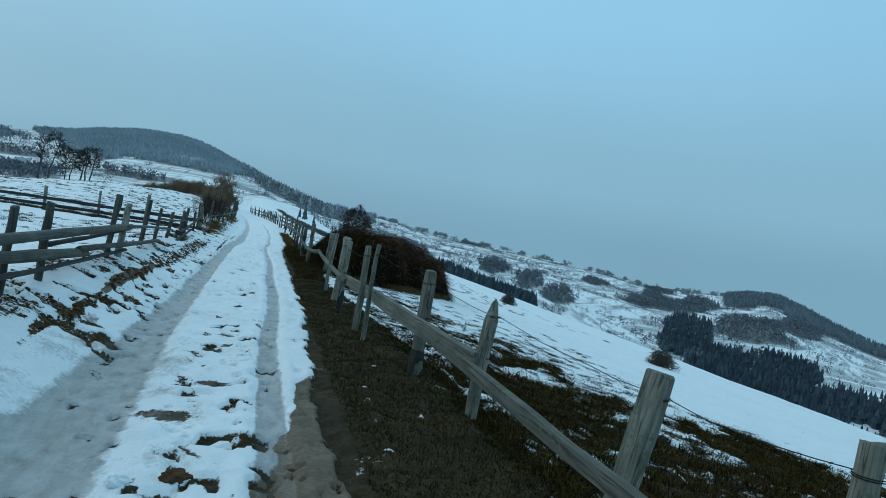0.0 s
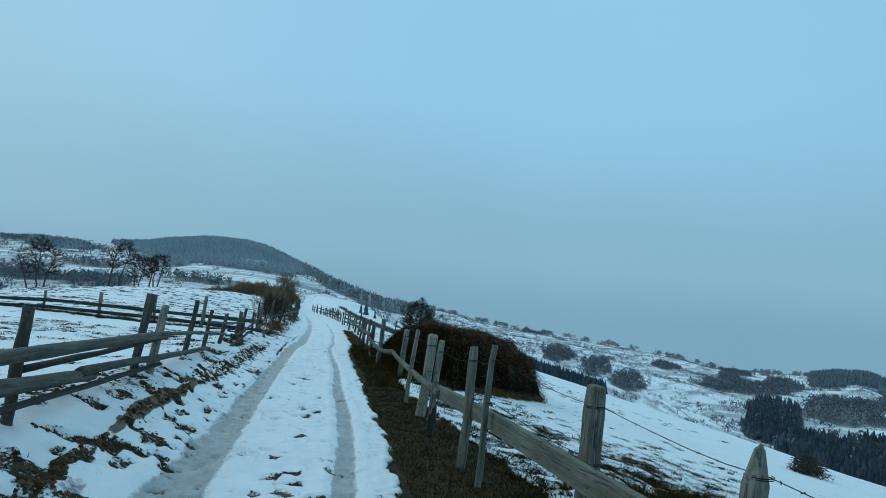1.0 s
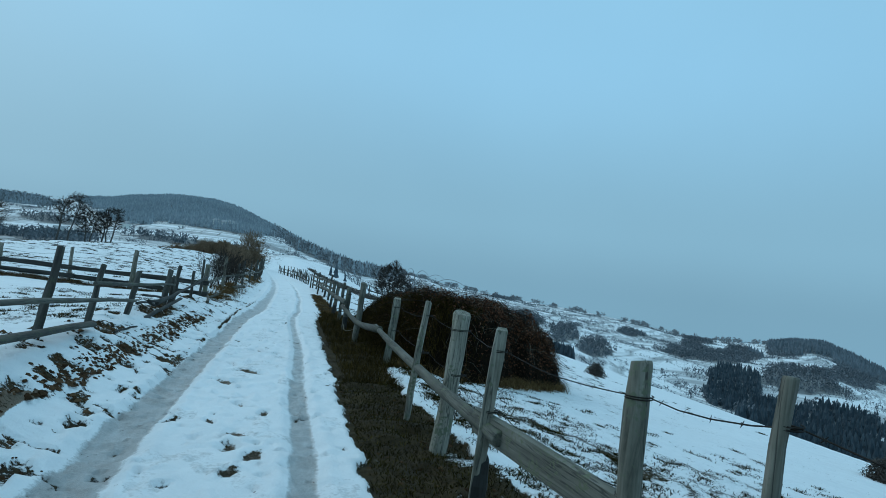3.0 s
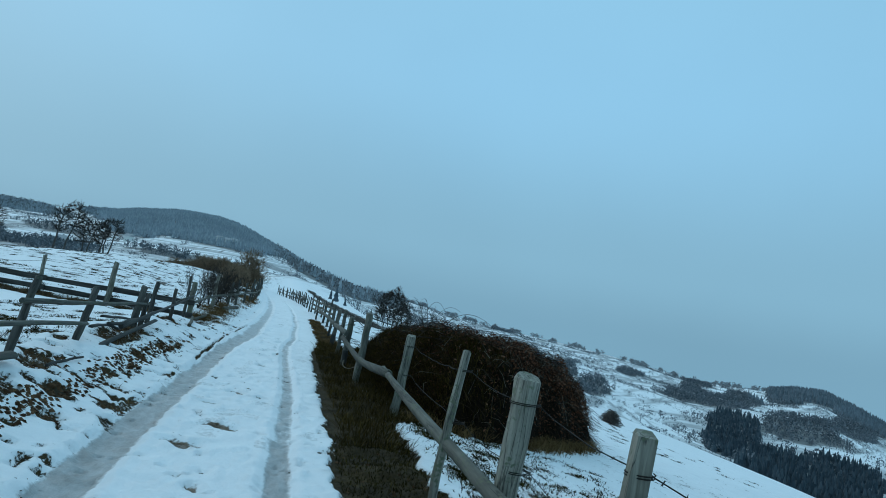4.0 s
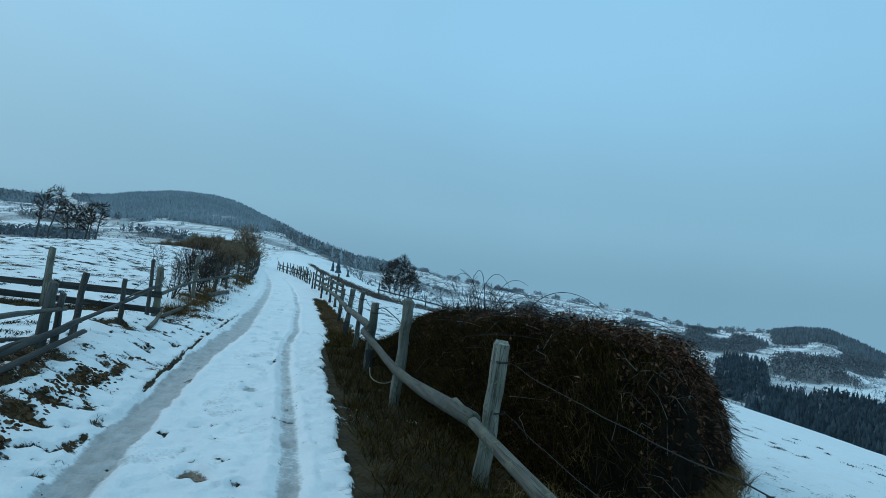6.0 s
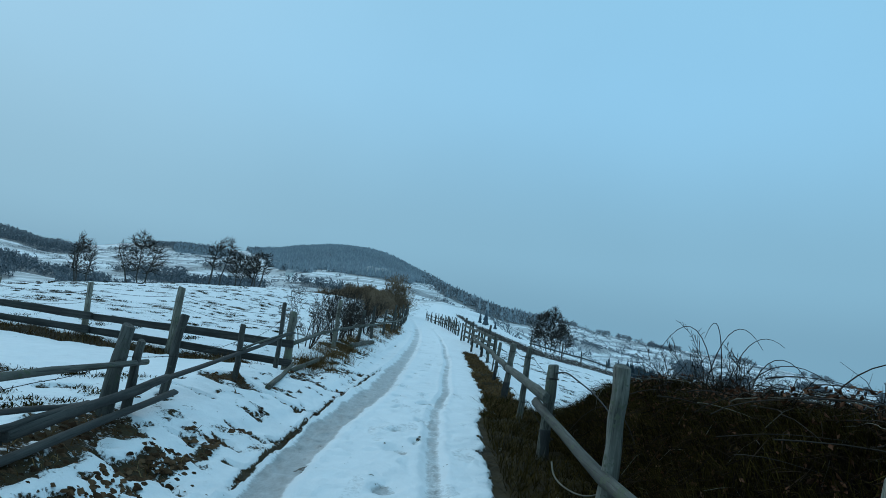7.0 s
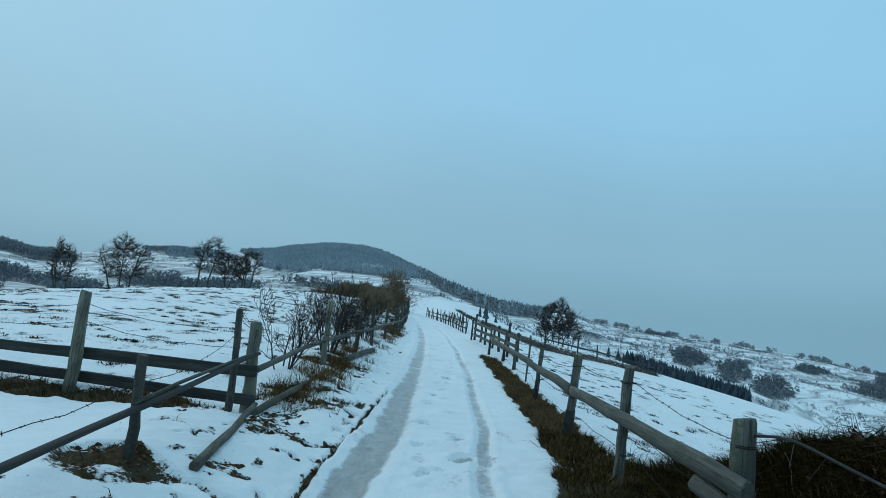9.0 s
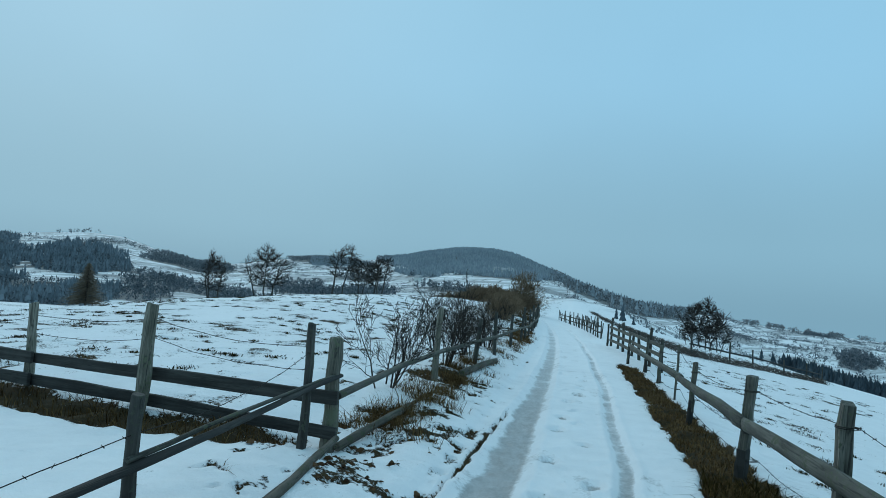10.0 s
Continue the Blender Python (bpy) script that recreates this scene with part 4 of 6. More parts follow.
# ends of the rails, in order along the fence
LEFT_RAILS = [
    ((-1.98, 2.4, 1.03), (-1.97, 9.6, 0.91), 0.105, RAIL_MID), ((-1.97, 9.1, 0.92), (-1.99, 14.75, 0.63), 0.095, RAIL_MID), ((-2.10, 5.9, 0.84), (-2.03, 9.8, 0.85), 0.06, RAIL_DARK),
    ((-1.98, 6.7, 0.735), (-2.0, 12.9, 0.475), 0.125, RAIL_MID), ((-2.02, 2.3, 0.93), (-2.0, 7.05, 0.68), 0.12, RAIL_MID), ((-1.97, 2.6, 0.76), (-2.0, 9.5, 0.54), 0.08, RAIL_DARK),
    ((-2.04, 13.0, 0.93), (-2.02, 18.0, 0.745), 0.05, RAIL_MID), ((-2.0, 15.0, 0.58), (-2.02, 16.4, 0.45), 0.06, RAIL_DARK),
    ((-2.0, 16.4, 0.50), (-1.97, 18.3, 0.60), 0.078, RAIL_DARK), ((-1.98, 17.8, 0.555), (-2.03, 22.98, 0.78), 0.065, RAIL_DARK), ((-2.0, 20.3, 0.70), (-2.04, 22.85, 0.79), 0.028, RAIL_MID),
    ((-2.06, 15.6, 0.67), (-2.02, 17.1, 0.54), 0.06, RAIL_DARK), ((-1.98, 15.7, 0.585), (-2.0, 17.2, 0.55), 0.05, RAIL_DARK), ((-1.92, 13.9, 0.28), (-1.95, 18.45, 0.46), 0.085, RAIL_DARK),
]
for i, (a, b, w, m) in enumerate(LEFT_RAILS):
    beam("rail", a, b, w, w * (0.75 if i % 2 else 1.0), m, fence_l, 560 + i, "split" if i % 2 else "round", (0, 0.02 * math.sin(i * 2)), taper=0.85)
barbed_strand("wire", [(-2.08, 11.8, 1.0), (-2.06, 15.1, 0.86), (-2.05, 17.75, 0.80), (-2.03, 20.36, 0.80), (-2.1, 22.5, 1.02)], fence_l, 0.07, seed=71)

# ---------------------------------------------------------------- cross fence behind the yard
fence_b = thing("board_fence", "dark two-board timber fence across the snowy pasture", "fence", (-5, 23.6, 0.4), "fences along the track")
BACK_POSTS = [(-3.83, 22.93, 1.26, 0.10), (-5.46, 23.33, 1.16, 0.095), (-7.25, 23.74, 1.06, 0.10), (-9.1, 24.2, 0.94, 0.10), (-11.2, 24.85, 0.85, 0.10)]
for i, (x, y, top, w) in enumerate(BACK_POSTS):
    bx = x - (0.10 if i == 0 else 0.0)
    beam("post", (bx, y + 0.05, gz(bx, y) - 0.25), (x, y, top), w, w * 0.9, POST_GREY, fence_b, 600 + i, "round" if i % 2 else "sawn", taper=0.93)
for j, (z0, z2, z3) in enumerate(((0.61, 0.64, 0.66), (0.33, 0.43, 0.44))):
    beam("board", (-1.98, 22.83, z0), (-5.66, 23.30, z2), 0.035, 0.115, RAIL_DARK, fence_b, 620 + j, "sawn")
    beam("board", (-5.30, 23.20, z2 + 0.005), (-9.3, 24.16, z3), 0.035, 0.115, RAIL_DARK, fence_b, 630 + j, "sawn")
    beam("board", (-8.9, 24.05, z3), (-11.6, 24.9, z3 - 0.12), 0.035, 0.11, RAIL_DARK, fence_b, 640 + j, "sawn")
for j, d in enumerate((0.12, 0.30)):
    barbed_strand("wire", [(-2.1, 22.5, 1.17 - d)] + [(x, y + 0.06, t - d) for x, y, t, w in BACK_POSTS], fence_b, 0.06, seed=80 + j)

# ---------------------------------------------------------------- stake fence on the bank further along
fence_f = thing("stake_fence", "dark stake and rail fence on a grassy bank", "fence", (-1.9, 30, 0.3), "fences along the track")
pts = []
FAR_LEFT = [(-2.0, 26.9), (-1.84, 29.7), (-1.76, 32.3), (-1.70, 35.2), (-1.66, 38.4)] + [(-1.66 - 0.0013 * (y - 38) ** 2, y) for y in (40.4, 42.3, 44.4, 46.3, 48.5, 50.5, 52.6, 55, 57.5, 60, 63, 66)]
for i, (x, y) in enumerate(FAR_LEFT):
    z = gz(x, y)
    top = z + (1.05, 0.85, 0.95, 0.9)[i % 4] + 0.06 * math.sin(i * 3.3)
    beam("stake", (x - 0.04, y, z - 0.25), (x + 0.06 * math.sin(i * 2.1), y + 0.05, top), 0.11 if i == 0 else 0.085, 0.085, POST_GREY if i == 0 else POST_DARK, fence_f, 650 + i, "round")
    pts.append((x + 0.07, y, z + 0.45))
pts.insert(0, (-2.02, 22.95, 0.62))
for i in range(0, len(pts) - 1):
    a, b = pts[i], pts[i + 1]
    beam("rail", a, (b[0], b[1] + 0.25, b[2]), 0.075, 0.065, RAIL_MID, fence_f, 680 + i, "round", (0, 0.015))

# logs and poles lying along the foot of the fences
for i, (a, b, w) in enumerate([((-1.68, 20.5, 0.16), (-1.96, 22.8, 0.40), 0.07), ((-1.98, 22.9, 0.40), (-1.82, 26.4, 0.36), 0.078), ((-1.88, 13.4, 0.13), (-1.80, 14.2, 0.22), 0.03),
                               ((-1.78, 27.8, 0.40), (-1.62, 31.0, 0.40), 0.12)]):
    za, zb = gz(a[0], a[1]) + w * 0.42, gz(b[0], b[1]) + w * 0.42
    if i == 0:
        zb += 0.10
    mid_x, mid_y = (a[0] + b[0]) / 2, (a[1] + b[1]) / 2
    lift = max(0.0, gz(mid_x, mid_y) + w * 0.2 - (za + zb) / 2)
    za, zb = za + lift, zb + lift
    log = beam("fallen_pole", (a[0], a[1], za), (b[0], b[1], zb), w, w, LOG if i != 2 else RAIL_DARK, None, 720 + i, "round", taper=0.8)
    tagged(log, "fallen weathered wooden pole lying in the snow", "pole", "fallen poles")

# two broken branches caught on the fence beside the thicket
for i, (path, r, m) in enumerate((([(1.44, 19.70, 0.90), (1.50, 19.45, 0.95), (1.55, 19.1, 0.90), (1.58, 18.6, 0.86), (1.58, 18.0, 0.78), (1.56, 17.6, 0.68)], 0.009, RAIL_DARK),
                                  ([(1.28, 18.6, 0.24), (1.26, 18.35, 0.17), (1.30, 17.95, 0.18), (1.36, 17.6, 0.24), (1.42, 17.4, 0.34)], 0.009, CANE))):
    path = np.array(path)
    for _ in range(3):
        # rounds the bends
        path = np.concatenate([path[:1], np.stack([path[:-1] * 0.75 + path[1:] * 0.25, path[:-1] * 0.25 + path[1:] * 0.75], 1).reshape(-1, 3), path[-1:]])
    v, f = tubes(path[None], np.linspace(r, r * 0.45, len(path))[None], 6)
    tagged(part("broken_branch", raw_mesh("broken_branch", v, f), m), "crooked broken branch caught on the fence", "branch", "broken branches")

# ---------------------------------------------------------------- plants
def branch_levels(rng, base, up, length, radius, plan, droop=0.0, spread_first=0.35):
    """Limbs by level. plan: for each level (children per branch, length share, angle in degrees, radius share)."""
    levels = []
    k = 6
    t = np.linspace(0, 1, k)
    up = np.asarray(up, float) / np.linalg.norm(up)
    path = np.asarray(base, float) + up * (t[:, None] * length)
    path[1:] += np.cumsum(rng.normal(0, 0.022 * length, (k - 1, 3)), 0) * np.array([1, 1, 0.2])
    paths = path[None]
    rad = (radius * (1 - 0.72 * t))[None]
    levels.append((paths, rad))
    for li, (count, share, angle, rshare) in enumerate(plan):
        n = len(paths)
        src = np.repeat(np.arange(n), count)
        lo = spread_first if li == 0 else 0.18
        at = np.tile((np.arange(count) + 0.5) / count, n) * (1 - lo) + lo + rng.uniform(-0.06, 0.06, n * count)
        at = np.clip(at, 0.05, 0.98) * (k - 1)
        i0 = np.minimum(at.astype(int), k - 2)
        f = (at - i0)[:, None]
        p0 = paths[src, i0] * (1 - f) + paths[src, i0 + 1] * f
        d = paths[src, i0 + 1] - paths[src, i0]
        seg = np.linalg.norm(paths[src, -1] - paths[src, 0], axis=1)
        d /= np.linalg.norm(d, axis=1, keepdims=True) + 1e-9
        side = rng.normal(0, 1, d.shape)
        side -= d * (side * d).sum(1, keepdims=True)
        side /= np.linalg.norm(side, axis=1, keepdims=True) + 1e-9
        a = np.radians(angle * rng.uniform(0.65, 1.35, len(d)))[:, None]
        out = d * np.cos(a) + side * np.sin(a)
        ln = seg * share * rng.uniform(0.6, 1.25, len(d)) * (1.15 - 0.55 * at / (k - 1))
        new_paths = p0[:, None] + out[:, None] * (t[None, :, None] * ln[:, None, None])
        lift = (0.16 if droop == 0 else -droop) * (t[None, :] ** 2) * ln[:, None]
        new_paths[:, :, 2] += lift
        new_paths[:, 1:] += np.cumsum(rng.normal(0, 1, (len(d), k - 1, 3)), 1) * (0.030 * ln)[:, None, None]
        r0 = (rad[src, i0] * rshare)[:, None]
        paths, rad = new_paths, r0 * (1 - 0.75 * t[None, :])
        levels.append((paths, rad))
    return levels


def grown_to(rng, sources, source_r, targets, sag, share, k=6):
    """Branches from the best-placed point of the older wood to each target, first along it and then outward."""
    d = np.linalg.norm(targets[:, None] - sources[None], axis=2)
    # prefers older wood lying below the target
    d = d + 1.6 * np.maximum(sources[None, :, 2] - targets[:, None, 2] + 0.25 * d, 0)
    at = d.argmin(1)
    a, t = sources[at], np.linspace(0, 1, k)[None, :, None]
    ln = np.linalg.norm(targets - a, axis=1)[:, None]
    ctrl = a + (targets - a) * 0.5 + np.concatenate([np.zeros((len(a), 2)), sag * ln], 1) + rng.normal(0, 0.045, a.shape) * ln
    p = a[:, None] * (1 - t) ** 2 + 2 * ctrl[:, None] * t * (1 - t) + targets[:, None] * t ** 2
    p[:, 1:-1] += rng.normal(0, 0.014, (len(a), k - 2, 3)) * ln[:, None]
    return p, (source_r[at] * share)[:, None] * np.linspace(1, 0.4, k)[None]


def fan_tree(seed, x, y, tall, label, stems=2, lean=(0, 0), crown=(0.64, 0.37, 0.36), twig=0.0165, foot=0.3, limbs=12, sprays=260, fines=1500, group="bare trees"):
    """A bare broadleaf tree: clear stems, ascending limbs and a rounded, open crown of fine twigs.
    crown: height of its middle, half width and half height, as shares of the tree's height."""
    rng = np.random.RandomState(seed)
    t = thing("tree", label, "tree", (x, y, gz(x, y)), group)
    mid, wide, high = crown[0] * tall, crown[1] * tall, crown[2] * tall

    def inside(n, lo, hi):
        q = rng.normal(0, 1, (n, 3))
        q /= np.linalg.norm(q, axis=1, keepdims=True)
        q[:, 2] = np.where(q[:, 2] < -0.75, -q[:, 2], q[:, 2])
        q *= rng.uniform(lo, hi, (n, 1)) * (0.86 + 0.22 * np.sin(q[:, :1] * 5 + seed) * np.cos(q[:, 1:2] * 4))
        q = q * np.array([wide, wide * 0.9, high])
        q[:, 2] += mid
        q[:, 0] += lean[0] * np.maximum(q[:, 2], 0)
        q[:, 1] += lean[1] * np.maximum(q[:, 2], 0)
        return q

    k = 9
    u = np.linspace(0, 1, k)
    stem_p, stem_r = [], []
    for i in range(stems):
        a = (i - (stems - 1) / 2.0)
        top = np.array([a * wide * 0.75 + lean[0] * tall * 0.8, rng.uniform(-0.2, 0.2) * wide, mid + high * rng.uniform(0.15, 0.6)])
        base = np.array([a * foot, rng.uniform(-0.1, 0.1), -0.35])
        p = base + (top - base) * np.stack([u ** 1.5, u ** 1.5, u], 1)
        p[1:] += np.cumsum(rng.normal(0, 0.010 * tall, (k - 1, 3)), 0) * np.array([1, 1, 0.1])
        stem_p.append(p)
        stem_r.append(tall * 0.025 / stems ** 0.35 * (1 - 0.78 * u) * rng.uniform(0.85, 1.1))
    stem_p, stem_r = np.array(stem_p), np.array(stem_r)
    high_wood = stem_p[:, 3:].reshape(-1, 3)
    p1, r1 = grown_to(rng, high_wood, stem_r[:, 3:].ravel(), inside(limbs * stems, 0.55, 0.85), -0.10, 0.62)
    older, older_r = np.concatenate([p1[:, 1:4].reshape(-1, 3), stem_p[:, 5:].reshape(-1, 3)]), np.concatenate([r1[:, 1:4].ravel(), stem_r[:, 5:].ravel()])
    p2, r2 = grown_to(rng, older, older_r, inside(sprays, 0.6, 1.0), -0.08, 0.6)
    p3, r3 = grown_to(rng, p2[:, 1:4].reshape(-1, 3), r2[:, 1:4].ravel(), inside(fines, 0.55, 1.08), -0.05, 0.6)
    wood = [tubes(stem_p, stem_r, 6), tubes(p1, np.maximum(r1, 0.026), 4)]
    v, f = join_sets(wood)
    part("trunk", raw_mesh("trunk", v, f), BARK, t)
    v, f = join_sets([tubes(p2, np.maximum(r2, twig * 1.15), 3), tubes(p3, np.clip(r3, twig * 0.8, twig), 3)])
    part("crown", raw_mesh("crown", v, f), TWIG, t, "fine bare twigs")
    return t


fan_tree(1, -24.3, 82, 7.45, "bare two-stemmed tree with an open wind-bent crown", 2, (0.10, 0), (0.72, 0.28, 0.28), foot=0.6, sprays=170, fines=750)
fan_tree(2, -32.5, 82, 7.85, "bare broadleaf tree with a broad rounded crown", 3, (0, 0), (0.64, 0.37, 0.36), foot=0.4)
fan_tree(3, -38.8, 82, 7.05, "bare broadleaf tree with a narrow upright crown", 3, (0, 0), (0.63, 0.23, 0.39), foot=0.5, sprays=220, fines=1300)
fan_tree(4, -22.1, 82.5, 5.85, "bare slender tree behind the snowy brow", 2, (0.03, 0), (0.67, 0.31, 0.31), foot=0.3, sprays=160, fines=700)
fan_tree(5, -20.0, 82.5, 5.85, "bare slender tree behind the snowy brow", 2, (0.07, 0), (0.72, 0.26, 0.27), foot=0.3, sprays=150, fines=600)
fan_tree(6, -21.0, 83.5, 5.65, "bare slender tree behind the snowy brow", 1, (0.02, 0), (0.71, 0.23, 0.28), sprays=110, fines=450)
fan_tree(7, 11.5, 80, 4.6, "bare spreading tree standing on the snowy slope", 4, (0, 0), (0.55, 0.50, 0.46), foot=0.4, sprays=320, fines=2200, twig=0.015)
fan_tree(8, 12.9, 81, 3.2, "smaller bare tree beside the spreading tree", 3, (0, 0), (0.50, 0.50, 0.48), foot=0.3, sprays=180, fines=1000, twig=0.014)
fan_tree(9, 10.5, 79.5, 2.3, "low bare bush beside the spreading tree", 3, (0, 0), (0.50, 0.60, 0.50), foot=0.4, sprays=140, fines=700, twig=0.013)


def shrub(seed, x, y, tall, label, stems=9, material=None, group="bare shrubs", fineness=0.0030, wide=0.55, thick=0.012):
    """A leafless bush: many stems from one stool."""
    rng = np.random.RandomState(seed)
    z = gz(x, y)
    t = thing("shrub", label, "bush", (x, y, z), group)
    sets, fine = [], []
    for s in range(stems):
        a, tilt = rng.uniform(0, 6.28), rng.uniform(0.1, wide)
        lv = branch_levels(rng, (0.12 * math.cos(a), 0.12 * math.sin(a), -0.05), (tilt * math.cos(a), tilt * math.sin(a), 1), tall * rng.uniform(0.6, 1.0), thick * tall ** 0.5,
                           [(7, 0.5, 40, 0.6), (5, 0.5, 42, 0.65), (3, 0.5, 40, 0.7)], spread_first=0.15)
        for i, (p, r) in enumerate(lv):
            (sets if i == 0 else fine).append(tubes(p, np.maximum(r, fineness), 4 if i == 0 else 3))
    v, f = join_sets(sets)
    part("stool", raw_mesh("stool", v, f), material or TWIG, t)
    v, f = join_sets(fine)
    part("twig_mass", raw_mesh("twig_mass", v, f), material or TWIG, t)
    return t


shrub(21, -2.35, 25.4, 1.05, "sparse leafless shrub growing through the fence", 6)
shrub(22, -2.20, 28.3, 1.15, "dense leafless shrub growing along the fence", 12)
shrub(23, -2.10, 30.6, 1.15, "dense leafless shrub growing along the fence", 13)
shrub(24, -2.15, 33.4, 1.0, "dense leafless shrub growing along the fence", 12)
shrub(25, 2.72, 18.86, 1.36, "spiky leafless sapling rising out of the thicket", 17, BRAMBLE, wide=0.34, thick=0.0065, fineness=0.0024)

# brown hedge where the track ends on the skyline
hedge_tpl = shrub(31, -4.2, 74.0, 3.1, "tall brown leafless hedge bush at the end of the track", 16, TWIG_BROWN, "hedge bushes", 0.011, 0.42)
rr = random.Random(5)
for k in range(40):
    u = k / 39
    x = -3.6 - 17.5 * u + rr.uniform(-0.5, 0.5)
    y = 72 + 26 * u ** 0.8 + rr.uniform(-1.5, 1.5)
    s = rr.uniform(0.42, 0.56)
    c = copy_thing(hedge_tpl, pose(x, y, gz(x, y) - 0.1, 0, 0, rr.uniform(0, 360)))
    c.scale = (s * 1.5, s * 1.5, s)
for k in range(14):
    x, y = -3.1 - 0.05 * k + rr.uniform(-0.3, 0.3), 48 + 2.0 * k
    s = rr.uniform(0.35, 0.55)
    c = copy_thing(hedge_tpl, pose(x + float(road_mid(y)) * 0.8, y, gz(x, y) - 0.1, 0, 0, rr.uniform(0, 360)))
    c.scale = (s, s, s * 0.9)

# ---------------------------------------------------------------- bramble thicket behind the fence
THICKET = thing("bramble_thicket", "dark tangled bramble thicket with dead leaves and dry grass", "thicket", (3.0, 18.0, gz(3.0, 18.0)))


def thicket_top(x, y):
    """Height of the tangle above its ground."""
    left = np.interp(y, [14.4, 15.7, 17.0, 22.6], [2.1, 2.0, 1.75, 1.62])
    right = np.interp(y, [14.6, 15.6, 16.8, 18.0, 22.0], [2.6, 4.0, 4.95, 6.0, 6.2])
    ragged = (lattice(x, y, 0.7, 44, 3) - 0.5) * 0.5
    dome = smooth(-0.1, 1.0, (x - left) / 0.65)
    for edge, soft in ((right - x + ragged, 0.6), (y - 14.7 - 0.1 * (x - 1.8) + ragged, 0.5), (22.5 - y, 1.0)):
        dome = dome * np.sqrt(1 - (1 - np.clip(edge / soft, 0, 1)) ** 2)
    top = np.interp(x, [1.9, 2.6, 3.4, 4.2, 5.0, 5.8], [1.02, 1.15, 1.11, 0.96, 0.70, 0.35]) * np.interp(y, [14, 18.8, 20.2, 21.3, 22.6], [1.0, 1.0, 0.84, 0.55, 0.2])
    return (dome * (top - height(x, y)) + ((lattice(x, y, 0.8, 41) - 0.5) * 0.40 + 0.05 * (lattice(x, y, 0.22, 42, 2) - 0.5)) * smooth(0, 0.4, dome)) * (1 - 0.10 * smooth(17.2, 18.6, y))


def scatter_thicket(rng, n, inset=1.0):
    x = 4.05 + rng.uniform(-2.4, 2.4, n) * inset
    y = 18.55 + rng.uniform(-4.4, 4.4, n) * inset
    h = thicket_top(x, y)
    keep = h > 0.12
    return x[keep], y[keep], h[keep]


o = np.array(THICKET.location)
rng = np.random.RandomState(77)
# the dense core: a near-black sheet, the tangle's inner shade put into its colour
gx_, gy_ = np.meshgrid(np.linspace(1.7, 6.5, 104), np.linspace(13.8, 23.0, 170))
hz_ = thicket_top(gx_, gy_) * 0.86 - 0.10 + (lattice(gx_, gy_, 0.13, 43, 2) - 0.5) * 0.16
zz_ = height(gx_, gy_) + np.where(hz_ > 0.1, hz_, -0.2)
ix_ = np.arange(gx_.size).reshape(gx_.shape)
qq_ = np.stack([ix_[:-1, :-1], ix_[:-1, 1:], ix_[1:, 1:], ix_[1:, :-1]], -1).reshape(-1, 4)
part("tangle", raw_mesh("tangle", np.stack([gx_, gy_, zz_], -1).reshape(-1, 3) - o, qq_), CORE_SHADE, THICKET)


def twig_cloud(rng, x, y, z, length, rad, flat=0.5, bend=0.25, k=4):
    n = len(x)
    d = rng.normal(0, 1, (n, 3))
    d[:, 2] = np.abs(d[:, 2]) * flat + 0.05
    d /= np.linalg.norm(d, axis=1, keepdims=True)
    t = np.linspace(-0.5, 0.5, k)
    ln = length * rng.uniform(0.5, 1.4, n)
    p = np.stack([x, y, z], 1)[:, None] + d[:, None] * (t[None, :, None] * ln[:, None, None])
    p[:, :, 2] -= (t[None] * 2) ** 2 * bend * ln[:, None] * 0.5
    p[:, 1:-1] += rng.normal(0, 0.03, (n, k - 2, 3)) * length
    return tubes(p, np.repeat((rad * rng.uniform(0.6, 1.5, n))[:, None], k, 1) * np.array([1, 0.9, 0.7, 0.4])[None, :k], 3)


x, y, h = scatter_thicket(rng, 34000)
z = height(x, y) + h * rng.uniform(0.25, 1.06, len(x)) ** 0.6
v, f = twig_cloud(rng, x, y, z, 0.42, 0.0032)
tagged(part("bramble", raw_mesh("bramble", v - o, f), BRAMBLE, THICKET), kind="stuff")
x, y, h = scatter_thicket(rng, 2600)
keep = rng.uniform(0, 1, len(x)) < 0.2 + 0.8 * smooth(2.4, 3.4, x)
x, y, h = x[keep], y[keep], h[keep]
z = height(x, y) + h * rng.uniform(0.88, 1.06, len(x))
v, f = twig_cloud(rng, x, y, z, 0.34, 0.0026, bend=0.6)
tagged(part("dry_growth", raw_mesh("dry_growth", v - o, f), CANE, THICKET, "pale dry stalks in the tangle"), kind="stuff")

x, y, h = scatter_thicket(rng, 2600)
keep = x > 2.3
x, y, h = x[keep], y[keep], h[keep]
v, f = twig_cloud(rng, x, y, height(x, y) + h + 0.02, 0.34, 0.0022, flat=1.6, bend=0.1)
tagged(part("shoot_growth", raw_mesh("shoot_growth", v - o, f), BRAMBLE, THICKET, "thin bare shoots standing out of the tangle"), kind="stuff")


